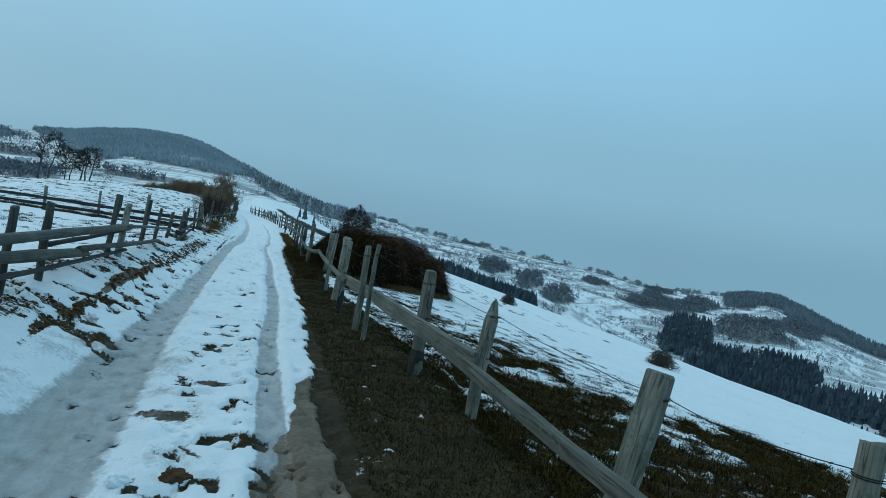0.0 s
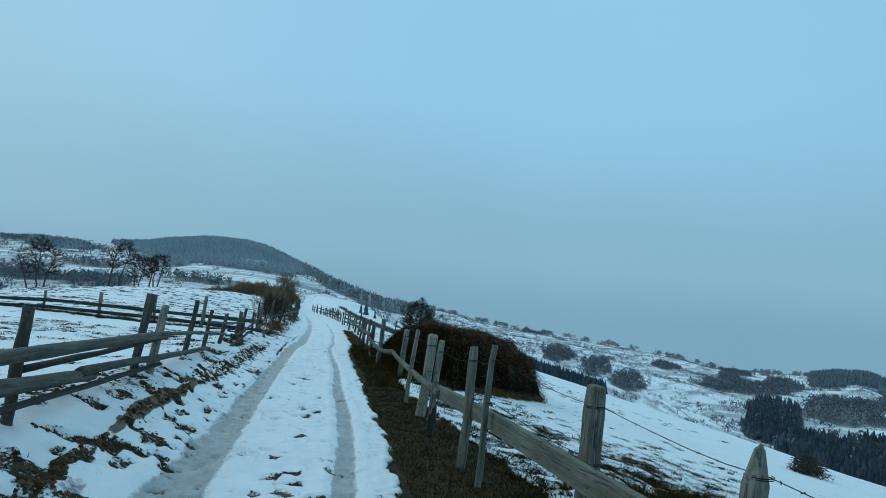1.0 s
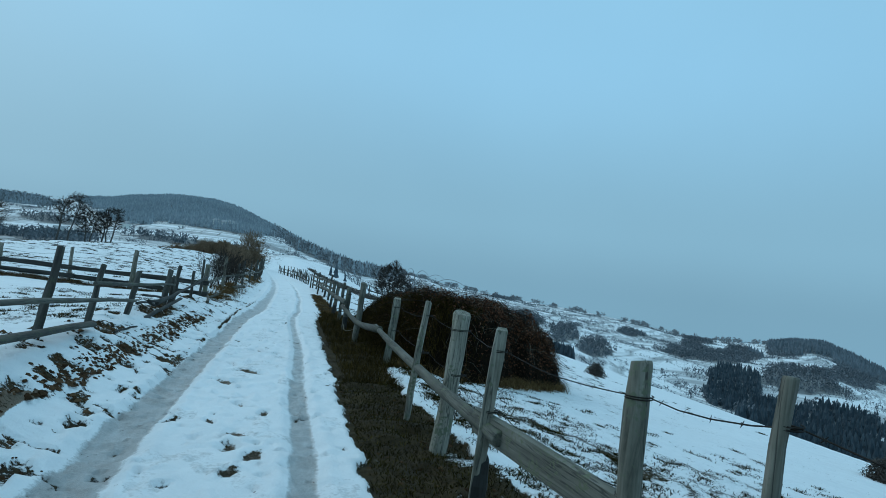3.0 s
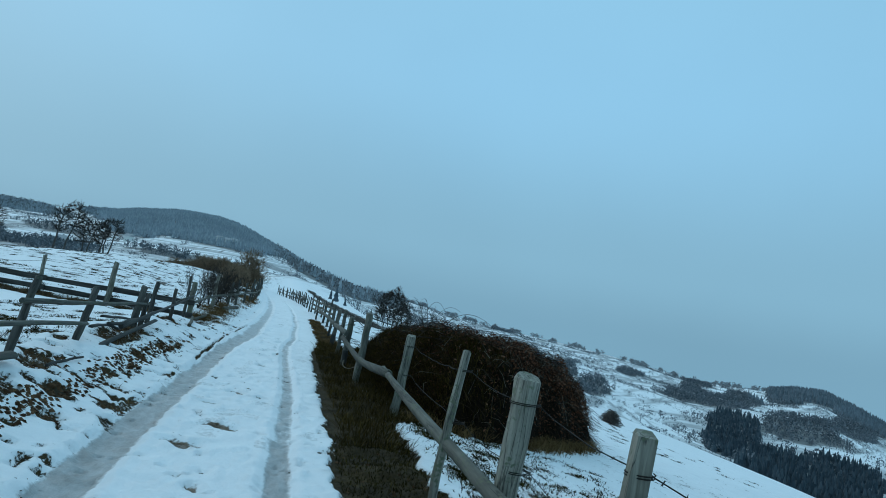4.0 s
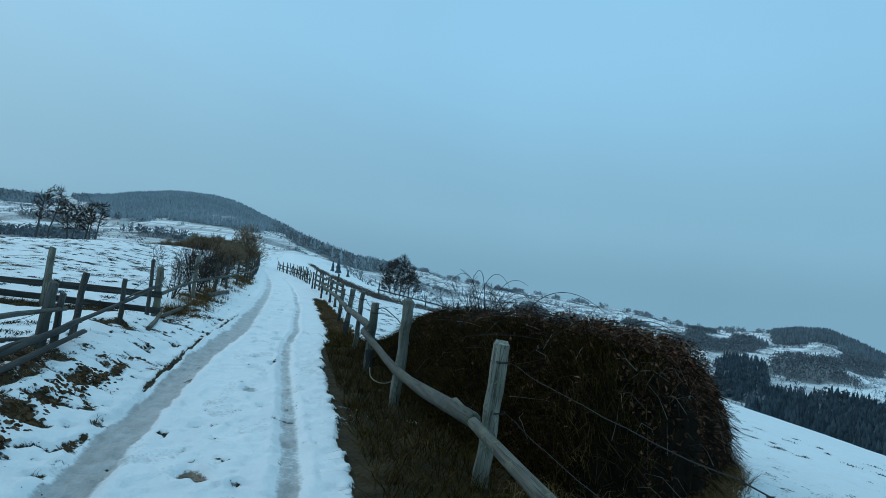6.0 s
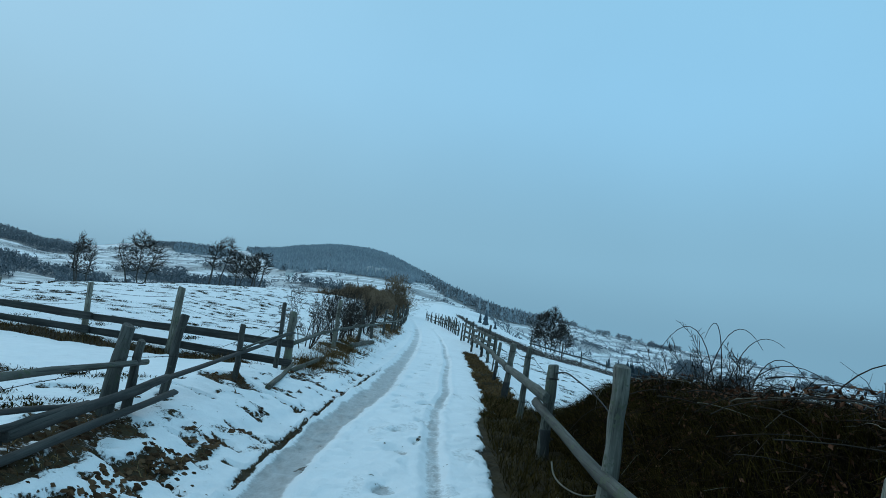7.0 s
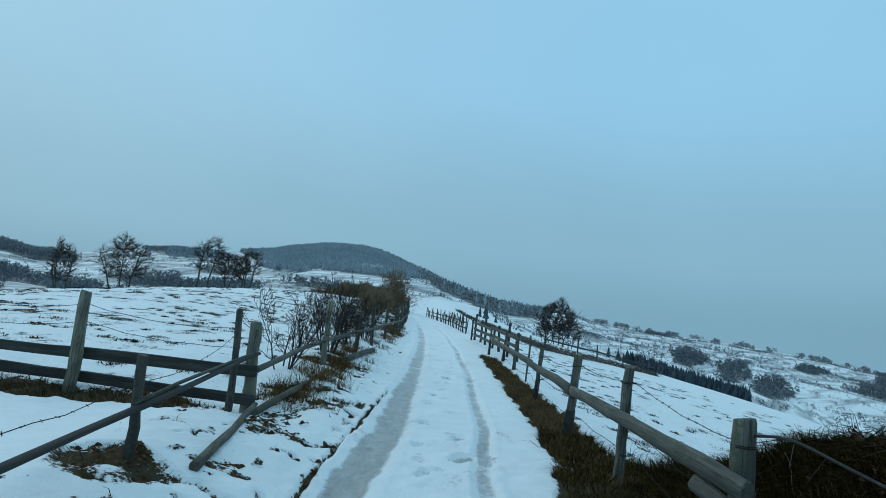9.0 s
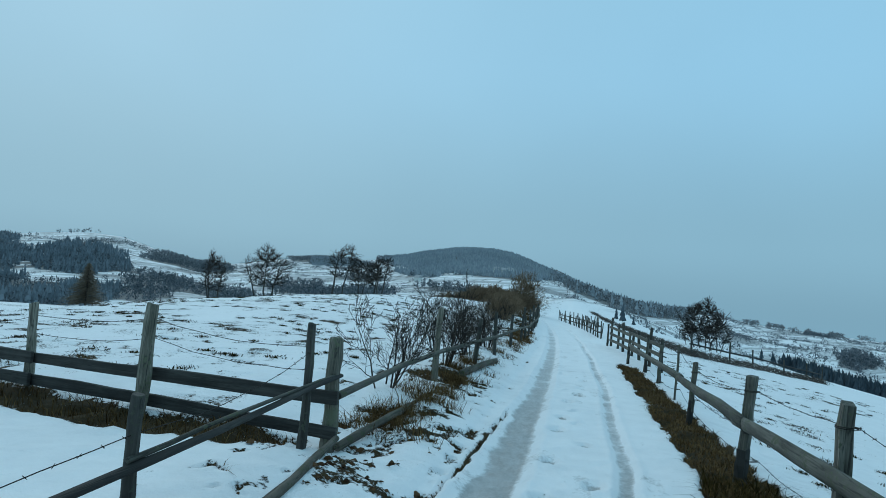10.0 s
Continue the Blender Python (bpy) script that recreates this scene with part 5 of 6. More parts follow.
def leaf_cards(rng, x, y, z, size):
    n = len(x)
    a, b = rng.normal(0, 1, (n, 3)), rng.normal(0, 1, (n, 3))
    a /= np.linalg.norm(a, axis=1, keepdims=True)
    b -= a * (a * b).sum(1, keepdims=True)
    b /= np.linalg.norm(b, axis=1, keepdims=True)
    nrm = np.cross(a, b)
    s = (size * rng.uniform(0.5, 1.3, n))[:, None]
    c = np.stack([x, y, z], 1)
    tip, mid1, mid2, root = c + a * s, c + b * s * 0.55 + nrm * s * 0.25, c - b * s * 0.55 + nrm * s * 0.25, c - a * s
    verts = np.stack([root, mid1, tip, mid2], 1).reshape(-1, 3)
    i = np.arange(n) * 4
    return verts, np.concatenate([np.stack([i, i + 1, i + 2], 1), np.stack([i, i + 2, i + 3], 1)])


x, y, h = scatter_thicket(rng, 120000)
wgt = rng.uniform(0, 1, len(x)) < 0.35 + 0.65 * smooth(2.8, 4.0, x)
x, y, h = x[wgt], y[wgt], h[wgt]
z = height(x, y) + h * rng.uniform(0.5, 1.0, len(x)) ** 0.4 * 1.06
keep = lattice(x, y, 0.5, 45, 2) + rng.uniform(-0.12, 0.12, len(x)) > 0.42
x, y, z = x[keep], y[keep], z[keep]
v, f = leaf_cards(rng, x, y, z, 0.023)
tagged(part("dead_foliage", raw_mesh("dead_foliage", v - o, f, True), DEAD_LEAF, THICKET, "curled reddish dead leaves"), kind="stuff")

# cut branches heaped over the crest, and canes arching out
paths = []
for k in range(170):
    y0 = rng.uniform(15.4, 19.8)
    x0 = rng.uniform(2.2, float(np.interp(y0, [15.3, 16.6, 18.0], [3.2, 4.3, 5.2])))
    a = rng.normal(0.3, 0.6)
    ln = rng.uniform(0.4, 1.15)
    t = np.linspace(-0.5, 0.5, 9)
    px, py = x0 + np.sin(a) * ln * t, y0 - np.cos(a) * ln * t
    pz = float(height(x0, y0) + thicket_top(x0, y0)) + rng.uniform(-0.02, 0.13) + t * ln * rng.normal(0.0, 0.16) - 0.25 * ln * t ** 2
    px, py = px + 0.028 * np.cumsum(rng.normal(0, 1, 9)), py + 0.028 * np.cumsum(rng.normal(0, 1, 9))
    paths.append(np.stack([px, py, pz], 1))
for path in paths:
    v, f = tubes(path[None], np.linspace(rng.uniform(0.0025, 0.006), 0.0012, 9)[None], 5)
    part("branch", raw_mesh("branch", v - o, f), CANE if rng.uniform() < 0.3 else TWIG, THICKET)
arcs = []
for x0, y0, dx, dy, top, tip in ((2.67, 18.7, -0.5, 0.2, 0.62, 0.30), (2.8, 18.6, 0.9, -0.2, 0.40, 0.12), (2.6, 18.8, 0.4, -0.2, 0.62, 0.50), (2.75, 18.8, -0.3, -0.3, 0.60, 0.50), (2.8, 18.8, 0.6, 0.2, 0.5, 0.5), (2.6, 17.0, 0.8, -0.3, 0.36, 0.20), (2.7, 18.2, 0.9, 0.5, 0.45, 0.1), (2.0, 18.6, -0.5, 0.6, 0.35, 0.0), (3.2, 16.2, 0.8, -0.2, 0.3, 0.05)):
    t = np.linspace(0, 1, 12)
    z0 = float(height(x0, y0) + thicket_top(x0, y0)) - 0.1
    arcs.append(np.stack([x0 + dx * t ** 1.3, y0 + dy * t, z0 + tip * t + 4 * (top - tip / 2) * t * (1 - t)], 1))
for path in arcs:
    v, f = tubes(path[None], np.linspace(0.0055, 0.002, 12)[None], 5)
    part("arching_cane", raw_mesh("arching_cane", v - o, f), TWIG, THICKET, "long arching bare cane")


# ---------------------------------------------------------------- grass
def blades(rng, x, y, z, tall, width, lean=0.5, drift=(0, 0)):
    n = len(x)
    a = rng.uniform(0, 2 * np.pi, n)
    side = np.stack([np.cos(a), np.sin(a), np.zeros(n)], 1)
    fall = rng.normal(0, lean, (n, 2)) + np.array(drift)
    hgt = tall * rng.uniform(0.45, 1.35, n)
    root = np.stack([x, y, z - 0.01], 1)
    w = (width * rng.uniform(0.6, 1.4, n))[:, None]
    midp = root + np.column_stack([fall * (hgt * 0.35)[:, None], hgt * 0.62])
    tip = root + np.column_stack([fall * hgt[:, None], hgt * (0.98 - 0.25 * np.minimum(np.hypot(fall[:, 0], fall[:, 1]), 2))])
    verts = np.stack([root - side * w, root + side * w, midp + side * w * 0.7, midp - side * w * 0.7, tip], 1).reshape(-1, 3)
    i = np.arange(n) * 5
    tris = np.concatenate([np.stack([i, i + 1, i + 2], 1), np.stack([i, i + 2, i + 3], 1), np.stack([i + 3, i + 2, i + 4], 1)])
    return verts, tris


def scatter_bare(rng, n, x0, x1, y0, y1, least=0.55):
    x, y = rng.uniform(x0, x1, n), rng.uniform(y0, y1, n)
    b = ground_fields(x, y)[0]
    keep = (b > least) & (rng.uniform(0, 1, n) < np.clip((b - least) * 4 + 0.3, 0, 1))
    x, y = x[keep], y[keep]
    return x, y, surface(x, y)


rng = np.random.RandomState(91)
sets = []
for n, x0, x1, y0, y1, tall, wd in ((42000, 0.8, 2.4, 1.5, 13.5, 0.045, 0.0036), (9000, 0.9, 1.9, 13.0, 24.0, 0.16, 0.0035), (16000, 0.95, 1.8, 22.0, 35.5, 0.075, 0.004)):
    x, y, z = scatter_bare(rng, n, x0, x1, y0, y1, 0.5)
    sets.append(blades(rng, x, y, z, tall, wd, 1.1))
v, f = sets.pop(1)
tagged(part("verge_grass", raw_mesh("verge_grass", v, f, True), GRASS_HEATH), "longer dark brown dead grass along the fence", "grass", kind="stuff")
v, f = sets.pop()
tagged(part("verge_grass", raw_mesh("verge_grass", v, f, True), GRASS_TAN), "pale brown dead grass along the fence", "grass", kind="stuff")
v, f = join_sets(sets)
tagged(part("verge_grass", raw_mesh("verge_grass", v, f, True), GRASS_DRY), "matted brown dead grass along the fence", "grass", kind="stuff")
sets = []
for n, x0, x1, y0, y1, tall, wd, least in ((3000, -2.7, -1.2, 2.0, 14.0, 0.045, 0.0034, 0.55), (11000, -2.6, -1.2, 23.2, 44.0, 0.085, 0.004, 0.5), (9000, -9, -2.1, 22.4, 25.2, 0.11, 0.004, 0.5),
                                           (7000, -4.2, -1.2, 44.0, 70.0, 0.2, 0.008, 0.46)):
    x, y, z = scatter_bare(rng, n, x0, x1, y0, y1, least)
    sets.append(blades(rng, x, y, z, tall, wd, 0.7))
v, f = join_sets(sets)
tagged(part("bank_grass", raw_mesh("bank_grass", v, f, True), GRASS_BROWN), "brown dead grass on the bank and under the fences", "grass", kind="stuff")

x, y, z = scatter_bare(rng, 4500, -2.7, -1.1, 13.0, 23.6, 0.55)
v, f = blades(rng, x, y, z, 0.075, 0.0032, 1.0)
tagged(part("bank_grass", raw_mesh("bank_grass", v, f, True), GRASS_TAN), "light brown dead grass at the foot of the fence", "grass", kind="stuff")

# rough heathy turf at the start of the falling field
x, y, z = scatter_bare(rng, 90000, 2.0, 10.0, 1.5, 9.0, 0.5)
v, f = blades(rng, x, y, z, 0.085, 0.0046, 0.8)
tagged(part("heath_grass", raw_mesh("heath_grass", v, f, True), GRASS_HEATH), "dark olive-brown rough turf showing through the snow", "grass", kind="stuff")

# heathy grass over the near flank of the thicket's mound
x, y = rng.uniform(1.5, 3.3, 60000), rng.uniform(14.6, 22.6, 60000)
h = thicket_top(x, y)
keep = (h > 0.02) & (rng.uniform(0, 1, len(x)) < 1.1 - 0.75 * smooth(2.3, 3.2, x) * (1 - smooth(19.0, 20.5, y)))
x, y, h = x[keep], y[keep], h[keep]
v, f = blades(rng, x, y, height(x, y) + h * 0.88, 0.15, 0.0034, 0.7, (-0.5, 0))
tagged(part("heath_grass", raw_mesh("heath_grass", v, f, True), GRASS_HEATH), "dark brown heathy grass on the thicket's flank", "grass", kind="stuff")

# tussocks that stand out of the bank and the thicket's skirt
sets = []
for x0, y0 in ((-1.95, 28.3), (-1.92, 24.4), (-1.88, 24.7), (-1.75, 27.2), (-1.80, 25.3), (-1.72, 26.1), (-2.0, 29.6)):
    x, y = x0 + rng.normal(0, 0.10, 260), y0 + rng.normal(0, 0.14, 260)
    sets.append(blades(rng, x, y, surface(x, y), 0.17, 0.0036, 0.9))
for k in range(150):
    y0 = rng.uniform(23.6, 44) if k < 70 else rng.uniform(15.0, 22.0)
    x0 = rng.uniform(-2.2, -1.45) if k < 70 else float(np.interp(y0, [14.6, 15.6, 16.8, 18.0, 22.0], [2.6, 4.0, 4.95, 6.0, 6.2])) + rng.uniform(-0.15, 0.1)
    if k >= 110:
        x0 = rng.uniform(1.9, 5.9) if k % 3 else rng.uniform(3.6, 5.9)
        y0 = float(np.interp(x0, [1.9, 2.6, 4.0, 5.0, 6.1], [14.7, 14.8, 15.6, 16.8, 18.0])) + rng.uniform(-0.2, 0.15)
    n = 60 if k < 70 or k >= 110 else 110
    x, y = x0 + rng.normal(0, 0.09, n), y0 + rng.normal(0, 0.09, n)
    sets.append(blades(rng, x, y, surface(x, y), 0.20 if k >= 70 else 0.16, 0.0032, 0.8))
v, f = join_sets(sets)
tagged(part("tussocks", raw_mesh("tussocks", v, f, True), GRASS_TAN), "bleached drooping grass tussocks", "grass", kind="stuff")

# low stubble poking through the thin snow of both pastures
sets = []
for n, x0, x1, y0, y1, least in ((30000, 1.9, 9.0, 1.5, 15.0, 0.34), (9000, -16, -2.4, 14.0, 22.0, 0.30), (22000, -22, -2.4, 23.5, 60.0, 0.40)):
    x, y, z = scatter_bare(rng, n, x0, x1, y0, y1, least)
    sets.append(blades(rng, x, y, z, 0.036, 0.0045, 1.1))
for n, x0, x1, y0, y1, tall, power in ((1700, -28, -2.4, 23.8, 62.0, 0.05, 1.0), (300, -9, -2.5, 14.0, 19.7, 0.045, 1.2), (1500, 1.9, 8.0, 1.5, 15.0, 0.04, 1.6), (500, 2.2, 14.0, 20.0, 45.0, 0.045, 1.5)):
    # loose tussocks, thinning out away from the track
    u = rng.uniform(0, 1, n) ** power
    x = x0 + (x1 - x0) * u if x0 > 0 else x1 - (x1 - x0) * u
    y = rng.uniform(y0, y1, n)
    keep = (lattice(x, y, 1.7, 12) + rng.uniform(-0.25, 0.25, n) > 0.42) & ~((x < 0) & (x > -9) & (y > 19.6) & (y < 23.0))
    x, y = x[keep], y[keep]
    m = 60
    r = rng.uniform(0.03, 0.11, len(x))[:, None]
    xx, yy = (x[:, None] + rng.normal(0, 1, (len(x), m)) * r).ravel(), (y[:, None] + rng.normal(0, 1, (len(x), m)) * r).ravel()
    sets.append(blades(rng, xx, yy, surface(xx, yy), tall, 0.0075 if y0 > 20 else 0.005, 1.1))
v, f = join_sets(sets)
tagged(part("pasture_stubble", raw_mesh("pasture_stubble", v, f, True), GRASS_DRY), "short dead grass poking through thin snow", "grass", kind="stuff")


# ---------------------------------------------------------------- clods and stones
def lumps(rng, x, y, z, size):
    n = len(x)
    base = np.array([(1, 0, 0), (0.5, 0.87, 0), (-0.5, 0.87, 0), (-1, 0, 0), (-0.5, -0.87, 0), (0.5, -0.87, 0), (0.4, 0.2, 0.7), (-0.4, 0.3, 0.75), (0, -0.4, 0.65)])
    tri = np.array([(0, 1, 6), (1, 2, 7), (1, 7, 6), (2, 3, 7), (3, 4, 8), (3, 8, 7), (4, 5, 8), (5, 0, 6), (5, 6, 8), (6, 7, 8)])
    s = (size * rng.uniform(0.4, 1.5, n))[:, None, None]
    v = base[None] * (1 + rng.uniform(-0.3, 0.3, (n, 9, 3))) * s * np.array([1, 1, 0.8])
    a = rng.uniform(0, 6.28, n)
    c, sn = np.cos(a)[:, None], np.sin(a)[:, None]
    v = np.stack([v[..., 0] * c - v[..., 1] * sn, v[..., 0] * sn + v[..., 1] * c, v[..., 2]], -1)
    v = v + np.stack([x, y, z - 0.008], 1)[:, None]
    return v.reshape(-1, 3), (tri[None] + (np.arange(n) * 9)[:, None, None]).reshape(-1, 3)


y = rng.uniform(4, 34, 2600)
x = dirt_line(y) + road_mid(y) + rng.normal(0, 0.05, 2600)
b = ground_fields(x, y)[0]
x, y = x[b > 0.4], y[b > 0.4]
sets = [lumps(rng, x, y, surface(x, y), 0.028)]
x, y, z = scatter_bare(rng, 3000, -2.6, -1.3, 3.0, 24.0, 0.42)
sets.append(lumps(rng, x, y, z, 0.03))
x, y, z = scatter_bare(rng, 700, -0.5, 0.4, 3.0, 7.0, 0.5)
sets.append(lumps(rng, x, y, z, 0.022))
x, y, z = scatter_bare(rng, 900, 0.8, 2.4, 1.5, 13.0, 0.5)
sets.append(lumps(rng, x, y, z, 0.02))
x, y = rng.uniform(-2.4, -0.95, 5000), rng.uniform(6, 33, 5000)
sets.append(lumps(rng, x, y, surface(x, y), 0.008))
x, y, z = scatter_bare(rng, 14000, -2.4, -1.05, 4.0, 33.0, 0.42)
sets.append(lumps(rng, x, y, z, 0.019))
y = rng.uniform(10.5, 17.6, 1300)
x = dirt_line(y) - 0.06 + rng.normal(0, 0.07, 1300)
sets.append(lumps(rng, x, y, surface(x, y), 0.022))
x, y, z = scatter_bare(rng, 6000, -0.5, 0.4, 2.5, 14.0, 0.5)
sets.append(lumps(rng, x, y, z, 0.014))
x, y = rng.uniform(-0.9, 0.9, 900), rng.uniform(3, 26, 900)
sets.append(lumps(rng, x, y, surface(x, y), 0.006))
v, f = join_sets(sets)
tagged(part("earth_clods", raw_mesh("earth_clods", v, f, True), EARTH), "dark damp earth clods breaking through the snow", "earth", kind="stuff")

# ---------------------------------------------------------------- distant woods
def conifers(rng, x, y, z, tall):
    """Ragged three-tier conifers."""
    n = len(x)
    h = tall * rng.uniform(0.35, 1.25, n) ** 1.1
    sets = []
    for lo, hi, wd in ((0.05, 0.55, 0.24), (0.32, 0.80, 0.18), (0.60, 1.0, 0.11)):
        a = np.arange(6) * np.pi / 3
        rad = (h * wd)[:, None] * rng.uniform(0.65, 1.25, (n, 6))
        off = rng.uniform(0, 6.28, n)[:, None]
        ring = np.stack([x[:, None] + rad * np.cos(a + off), y[:, None] + rad * np.sin(a + off), (z + h * lo)[:, None] + rng.uniform(-0.05, 0.05, (n, 6)) * h[:, None]], -1)
        tip = np.stack([x, y, z + h * hi], 1)[:, None]
        v = np.concatenate([ring, tip], 1)
        i = np.arange(6)
        tri = np.stack([i, (i + 1) % 6, np.full(6, 6)], 1)
        sets.append((v.reshape(-1, 3), (tri[None] + (np.arange(n) * 7)[:, None, None]).reshape(-1, 3)))
    return join_sets(sets)


def brush_trees(rng, x, y, z, tall):
    """Bare broadleaved trees too far to show twigs: rounded crowns of small sprays on a stem."""
    n, m = len(x), 11 if tall > 4 else 6
    h = (tall * rng.uniform(0.5, 1.3, n))[:, None]
    d = rng.normal(0, 1, (n, m, 3))
    d *= (rng.uniform(0.3, 1.0, (n, m)) ** 0.5 / np.linalg.norm(d, axis=2))[..., None]
    c = np.stack([x[:, None] + d[..., 0] * h * 0.32, y[:, None] + d[..., 1] * h * 0.32, z[:, None] + h * (0.55 + 0.38 * d[..., 2])], -1)
    c[:, 0, 2] = z + h[:, 0] * 0.2
    a, b = rng.normal(0, 1, (n, m, 3)), rng.normal(0, 1, (n, m, 3))
    a[..., 2] = np.abs(a[..., 2]) + 0.6
    a *= (h * 0.15)[..., None] / np.linalg.norm(a, axis=2, keepdims=True)
    b *= (h * 0.09)[..., None] / np.linalg.norm(b, axis=2, keepdims=True)
    v = np.stack([c - a, c + b, c + a, c - b], 2).reshape(-1, 3)
    i = np.arange(n * m) * 4
    return v, np.concatenate([np.stack([i, i + 1, i + 2], 1), np.stack([i, i + 2, i + 3], 1)])


def region(rng, n, az0, az1, r0, r1, test):
    az, r = np.radians(rng.uniform(az0, az1, n)), np.sqrt(rng.uniform(r0 ** 2, r1 ** 2, n))
    x, y = r * np.sin(az), 10 + r * np.cos(az)
    z = height(x, y)
    el = np.degrees(np.arctan2(z - 1.5, r))
    keep = test(np.degrees(az), el, r, x, y, z)
    return x[keep], y[keep], z[keep]


def skyline(az):
    return np.interp(az, SKY_AZ, SKY_EL)


rng = np.random.RandomState(400)
WOODS = [
    ("conifer_wood", "conifer forest covering the hill ahead, its colour paled for haze", conifers, CONIFER_FAR, 42000, -23, 4, 600, 1400, 6.5, lambda az, el, r, x, y, z: (wood_field(x, y, z) > 0.75) & (el > 1.6)),
    ("conifer_wood", "dark conifer wood in the valley below the pasture", conifers, CONIFER, 26000, 34, 75, 330, 900, 6.0, lambda az, el, r, x, y, z: (blobs(DARK_WOODS, az, el, 0.9 * (lattice(x, y, 45.0, 32) - 0.5) + 0.5 * (lattice(x, y, 120.0, 31) - 0.5)) > 0.5) & (el < -3.6)),
    ("conifer_wood", "dark conifers at the foot of the falling pasture", conifers, CONIFER, 5200, 38, 75, 205, 345, 7.0, lambda az, el, r, x, y, z: wood_field(x, y, z) > 0.55),
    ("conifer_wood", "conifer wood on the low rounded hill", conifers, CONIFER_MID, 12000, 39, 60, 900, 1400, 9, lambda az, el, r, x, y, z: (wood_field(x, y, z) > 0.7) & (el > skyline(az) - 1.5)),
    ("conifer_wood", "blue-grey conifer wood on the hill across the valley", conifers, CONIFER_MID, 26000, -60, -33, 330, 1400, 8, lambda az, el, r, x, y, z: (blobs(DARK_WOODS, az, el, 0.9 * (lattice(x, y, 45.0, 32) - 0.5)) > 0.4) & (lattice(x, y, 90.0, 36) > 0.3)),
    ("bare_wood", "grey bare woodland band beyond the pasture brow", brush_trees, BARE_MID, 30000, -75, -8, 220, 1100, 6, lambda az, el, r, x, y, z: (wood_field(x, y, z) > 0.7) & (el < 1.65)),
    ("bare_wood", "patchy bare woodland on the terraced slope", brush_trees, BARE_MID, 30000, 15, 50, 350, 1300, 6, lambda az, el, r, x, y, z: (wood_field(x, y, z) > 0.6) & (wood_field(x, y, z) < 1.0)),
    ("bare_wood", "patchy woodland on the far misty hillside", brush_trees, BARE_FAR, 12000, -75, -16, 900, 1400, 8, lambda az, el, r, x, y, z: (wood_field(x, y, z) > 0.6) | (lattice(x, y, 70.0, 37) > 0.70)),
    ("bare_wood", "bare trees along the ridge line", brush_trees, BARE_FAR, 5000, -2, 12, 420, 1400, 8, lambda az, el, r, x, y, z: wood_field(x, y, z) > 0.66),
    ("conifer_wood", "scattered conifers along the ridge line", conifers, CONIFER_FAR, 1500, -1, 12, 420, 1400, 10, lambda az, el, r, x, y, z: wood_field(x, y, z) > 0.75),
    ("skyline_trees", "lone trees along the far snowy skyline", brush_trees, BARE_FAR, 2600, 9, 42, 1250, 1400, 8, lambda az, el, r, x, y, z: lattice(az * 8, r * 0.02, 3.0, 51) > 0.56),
    ("conifer_row", "dark row of conifers along a field edge", conifers, CONIFER, 6500, 14.5, 25.5, 350, 480, 7.5, lambda az, el, r, x, y, z: np.abs(r - np.interp(az, [15, 16, 20.5, 24, 26], [452, 445, 415, 392, 382])) < 17 * smooth(14.4, 20, az) * (0.5 + lattice(x, y, 30.0, 61))),
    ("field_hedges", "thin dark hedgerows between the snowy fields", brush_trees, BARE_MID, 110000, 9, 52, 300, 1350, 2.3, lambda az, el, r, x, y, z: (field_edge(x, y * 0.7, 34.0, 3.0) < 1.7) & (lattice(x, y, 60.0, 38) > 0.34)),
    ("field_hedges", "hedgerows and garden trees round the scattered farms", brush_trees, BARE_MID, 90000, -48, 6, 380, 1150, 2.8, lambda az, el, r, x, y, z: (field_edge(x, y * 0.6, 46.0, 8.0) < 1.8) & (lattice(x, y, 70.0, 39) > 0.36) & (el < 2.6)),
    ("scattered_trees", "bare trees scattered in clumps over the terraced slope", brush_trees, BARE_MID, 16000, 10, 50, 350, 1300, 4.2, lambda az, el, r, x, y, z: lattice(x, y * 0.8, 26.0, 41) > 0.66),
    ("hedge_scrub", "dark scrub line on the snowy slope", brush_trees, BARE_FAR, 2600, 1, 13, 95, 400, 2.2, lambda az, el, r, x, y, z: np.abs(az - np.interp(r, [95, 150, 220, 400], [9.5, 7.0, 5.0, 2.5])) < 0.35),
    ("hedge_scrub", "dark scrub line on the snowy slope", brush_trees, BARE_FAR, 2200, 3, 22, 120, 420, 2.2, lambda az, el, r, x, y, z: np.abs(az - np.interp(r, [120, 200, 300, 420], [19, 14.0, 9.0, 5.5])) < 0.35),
]
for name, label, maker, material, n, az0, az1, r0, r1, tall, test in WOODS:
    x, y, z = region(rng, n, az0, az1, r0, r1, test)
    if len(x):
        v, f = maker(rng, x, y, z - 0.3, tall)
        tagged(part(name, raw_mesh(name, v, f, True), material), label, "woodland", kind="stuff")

# low scrub along the old boundary that leaves the track, and the pasture fence running down from it
r_ = np.random.RandomState(52)
n = 3600
y = 50 + 105 * r_.uniform(0, 1, n) ** 1.3
x = np.interp(y, [50, 60, 81, 150], [5.6, 5.2, 5.0, 4.0]) + r_.normal(0, 0.35, n)
keep = lattice(x, y, 5.0, 71) > 0.40
x, y = x[keep], y[keep]
v, f = twig_cloud(r_, x, y, surface(x, y) + r_.uniform(0.02, 0.34, len(x)), 0.55, 0.011)
tagged(part("hedge_scrub", raw_mesh("hedge_scrub", v, f, True), TWIG_SCRUB), "low dark scrub along an old field boundary", "scrub", kind="stuff")
n = 1300
u = r_.uniform(0, 1, n)
x, y = 5.6 + 11.5 * u + r_.normal(0, 0.2, n), 51 + 16 * u + r_.normal(0, 0.3, n)
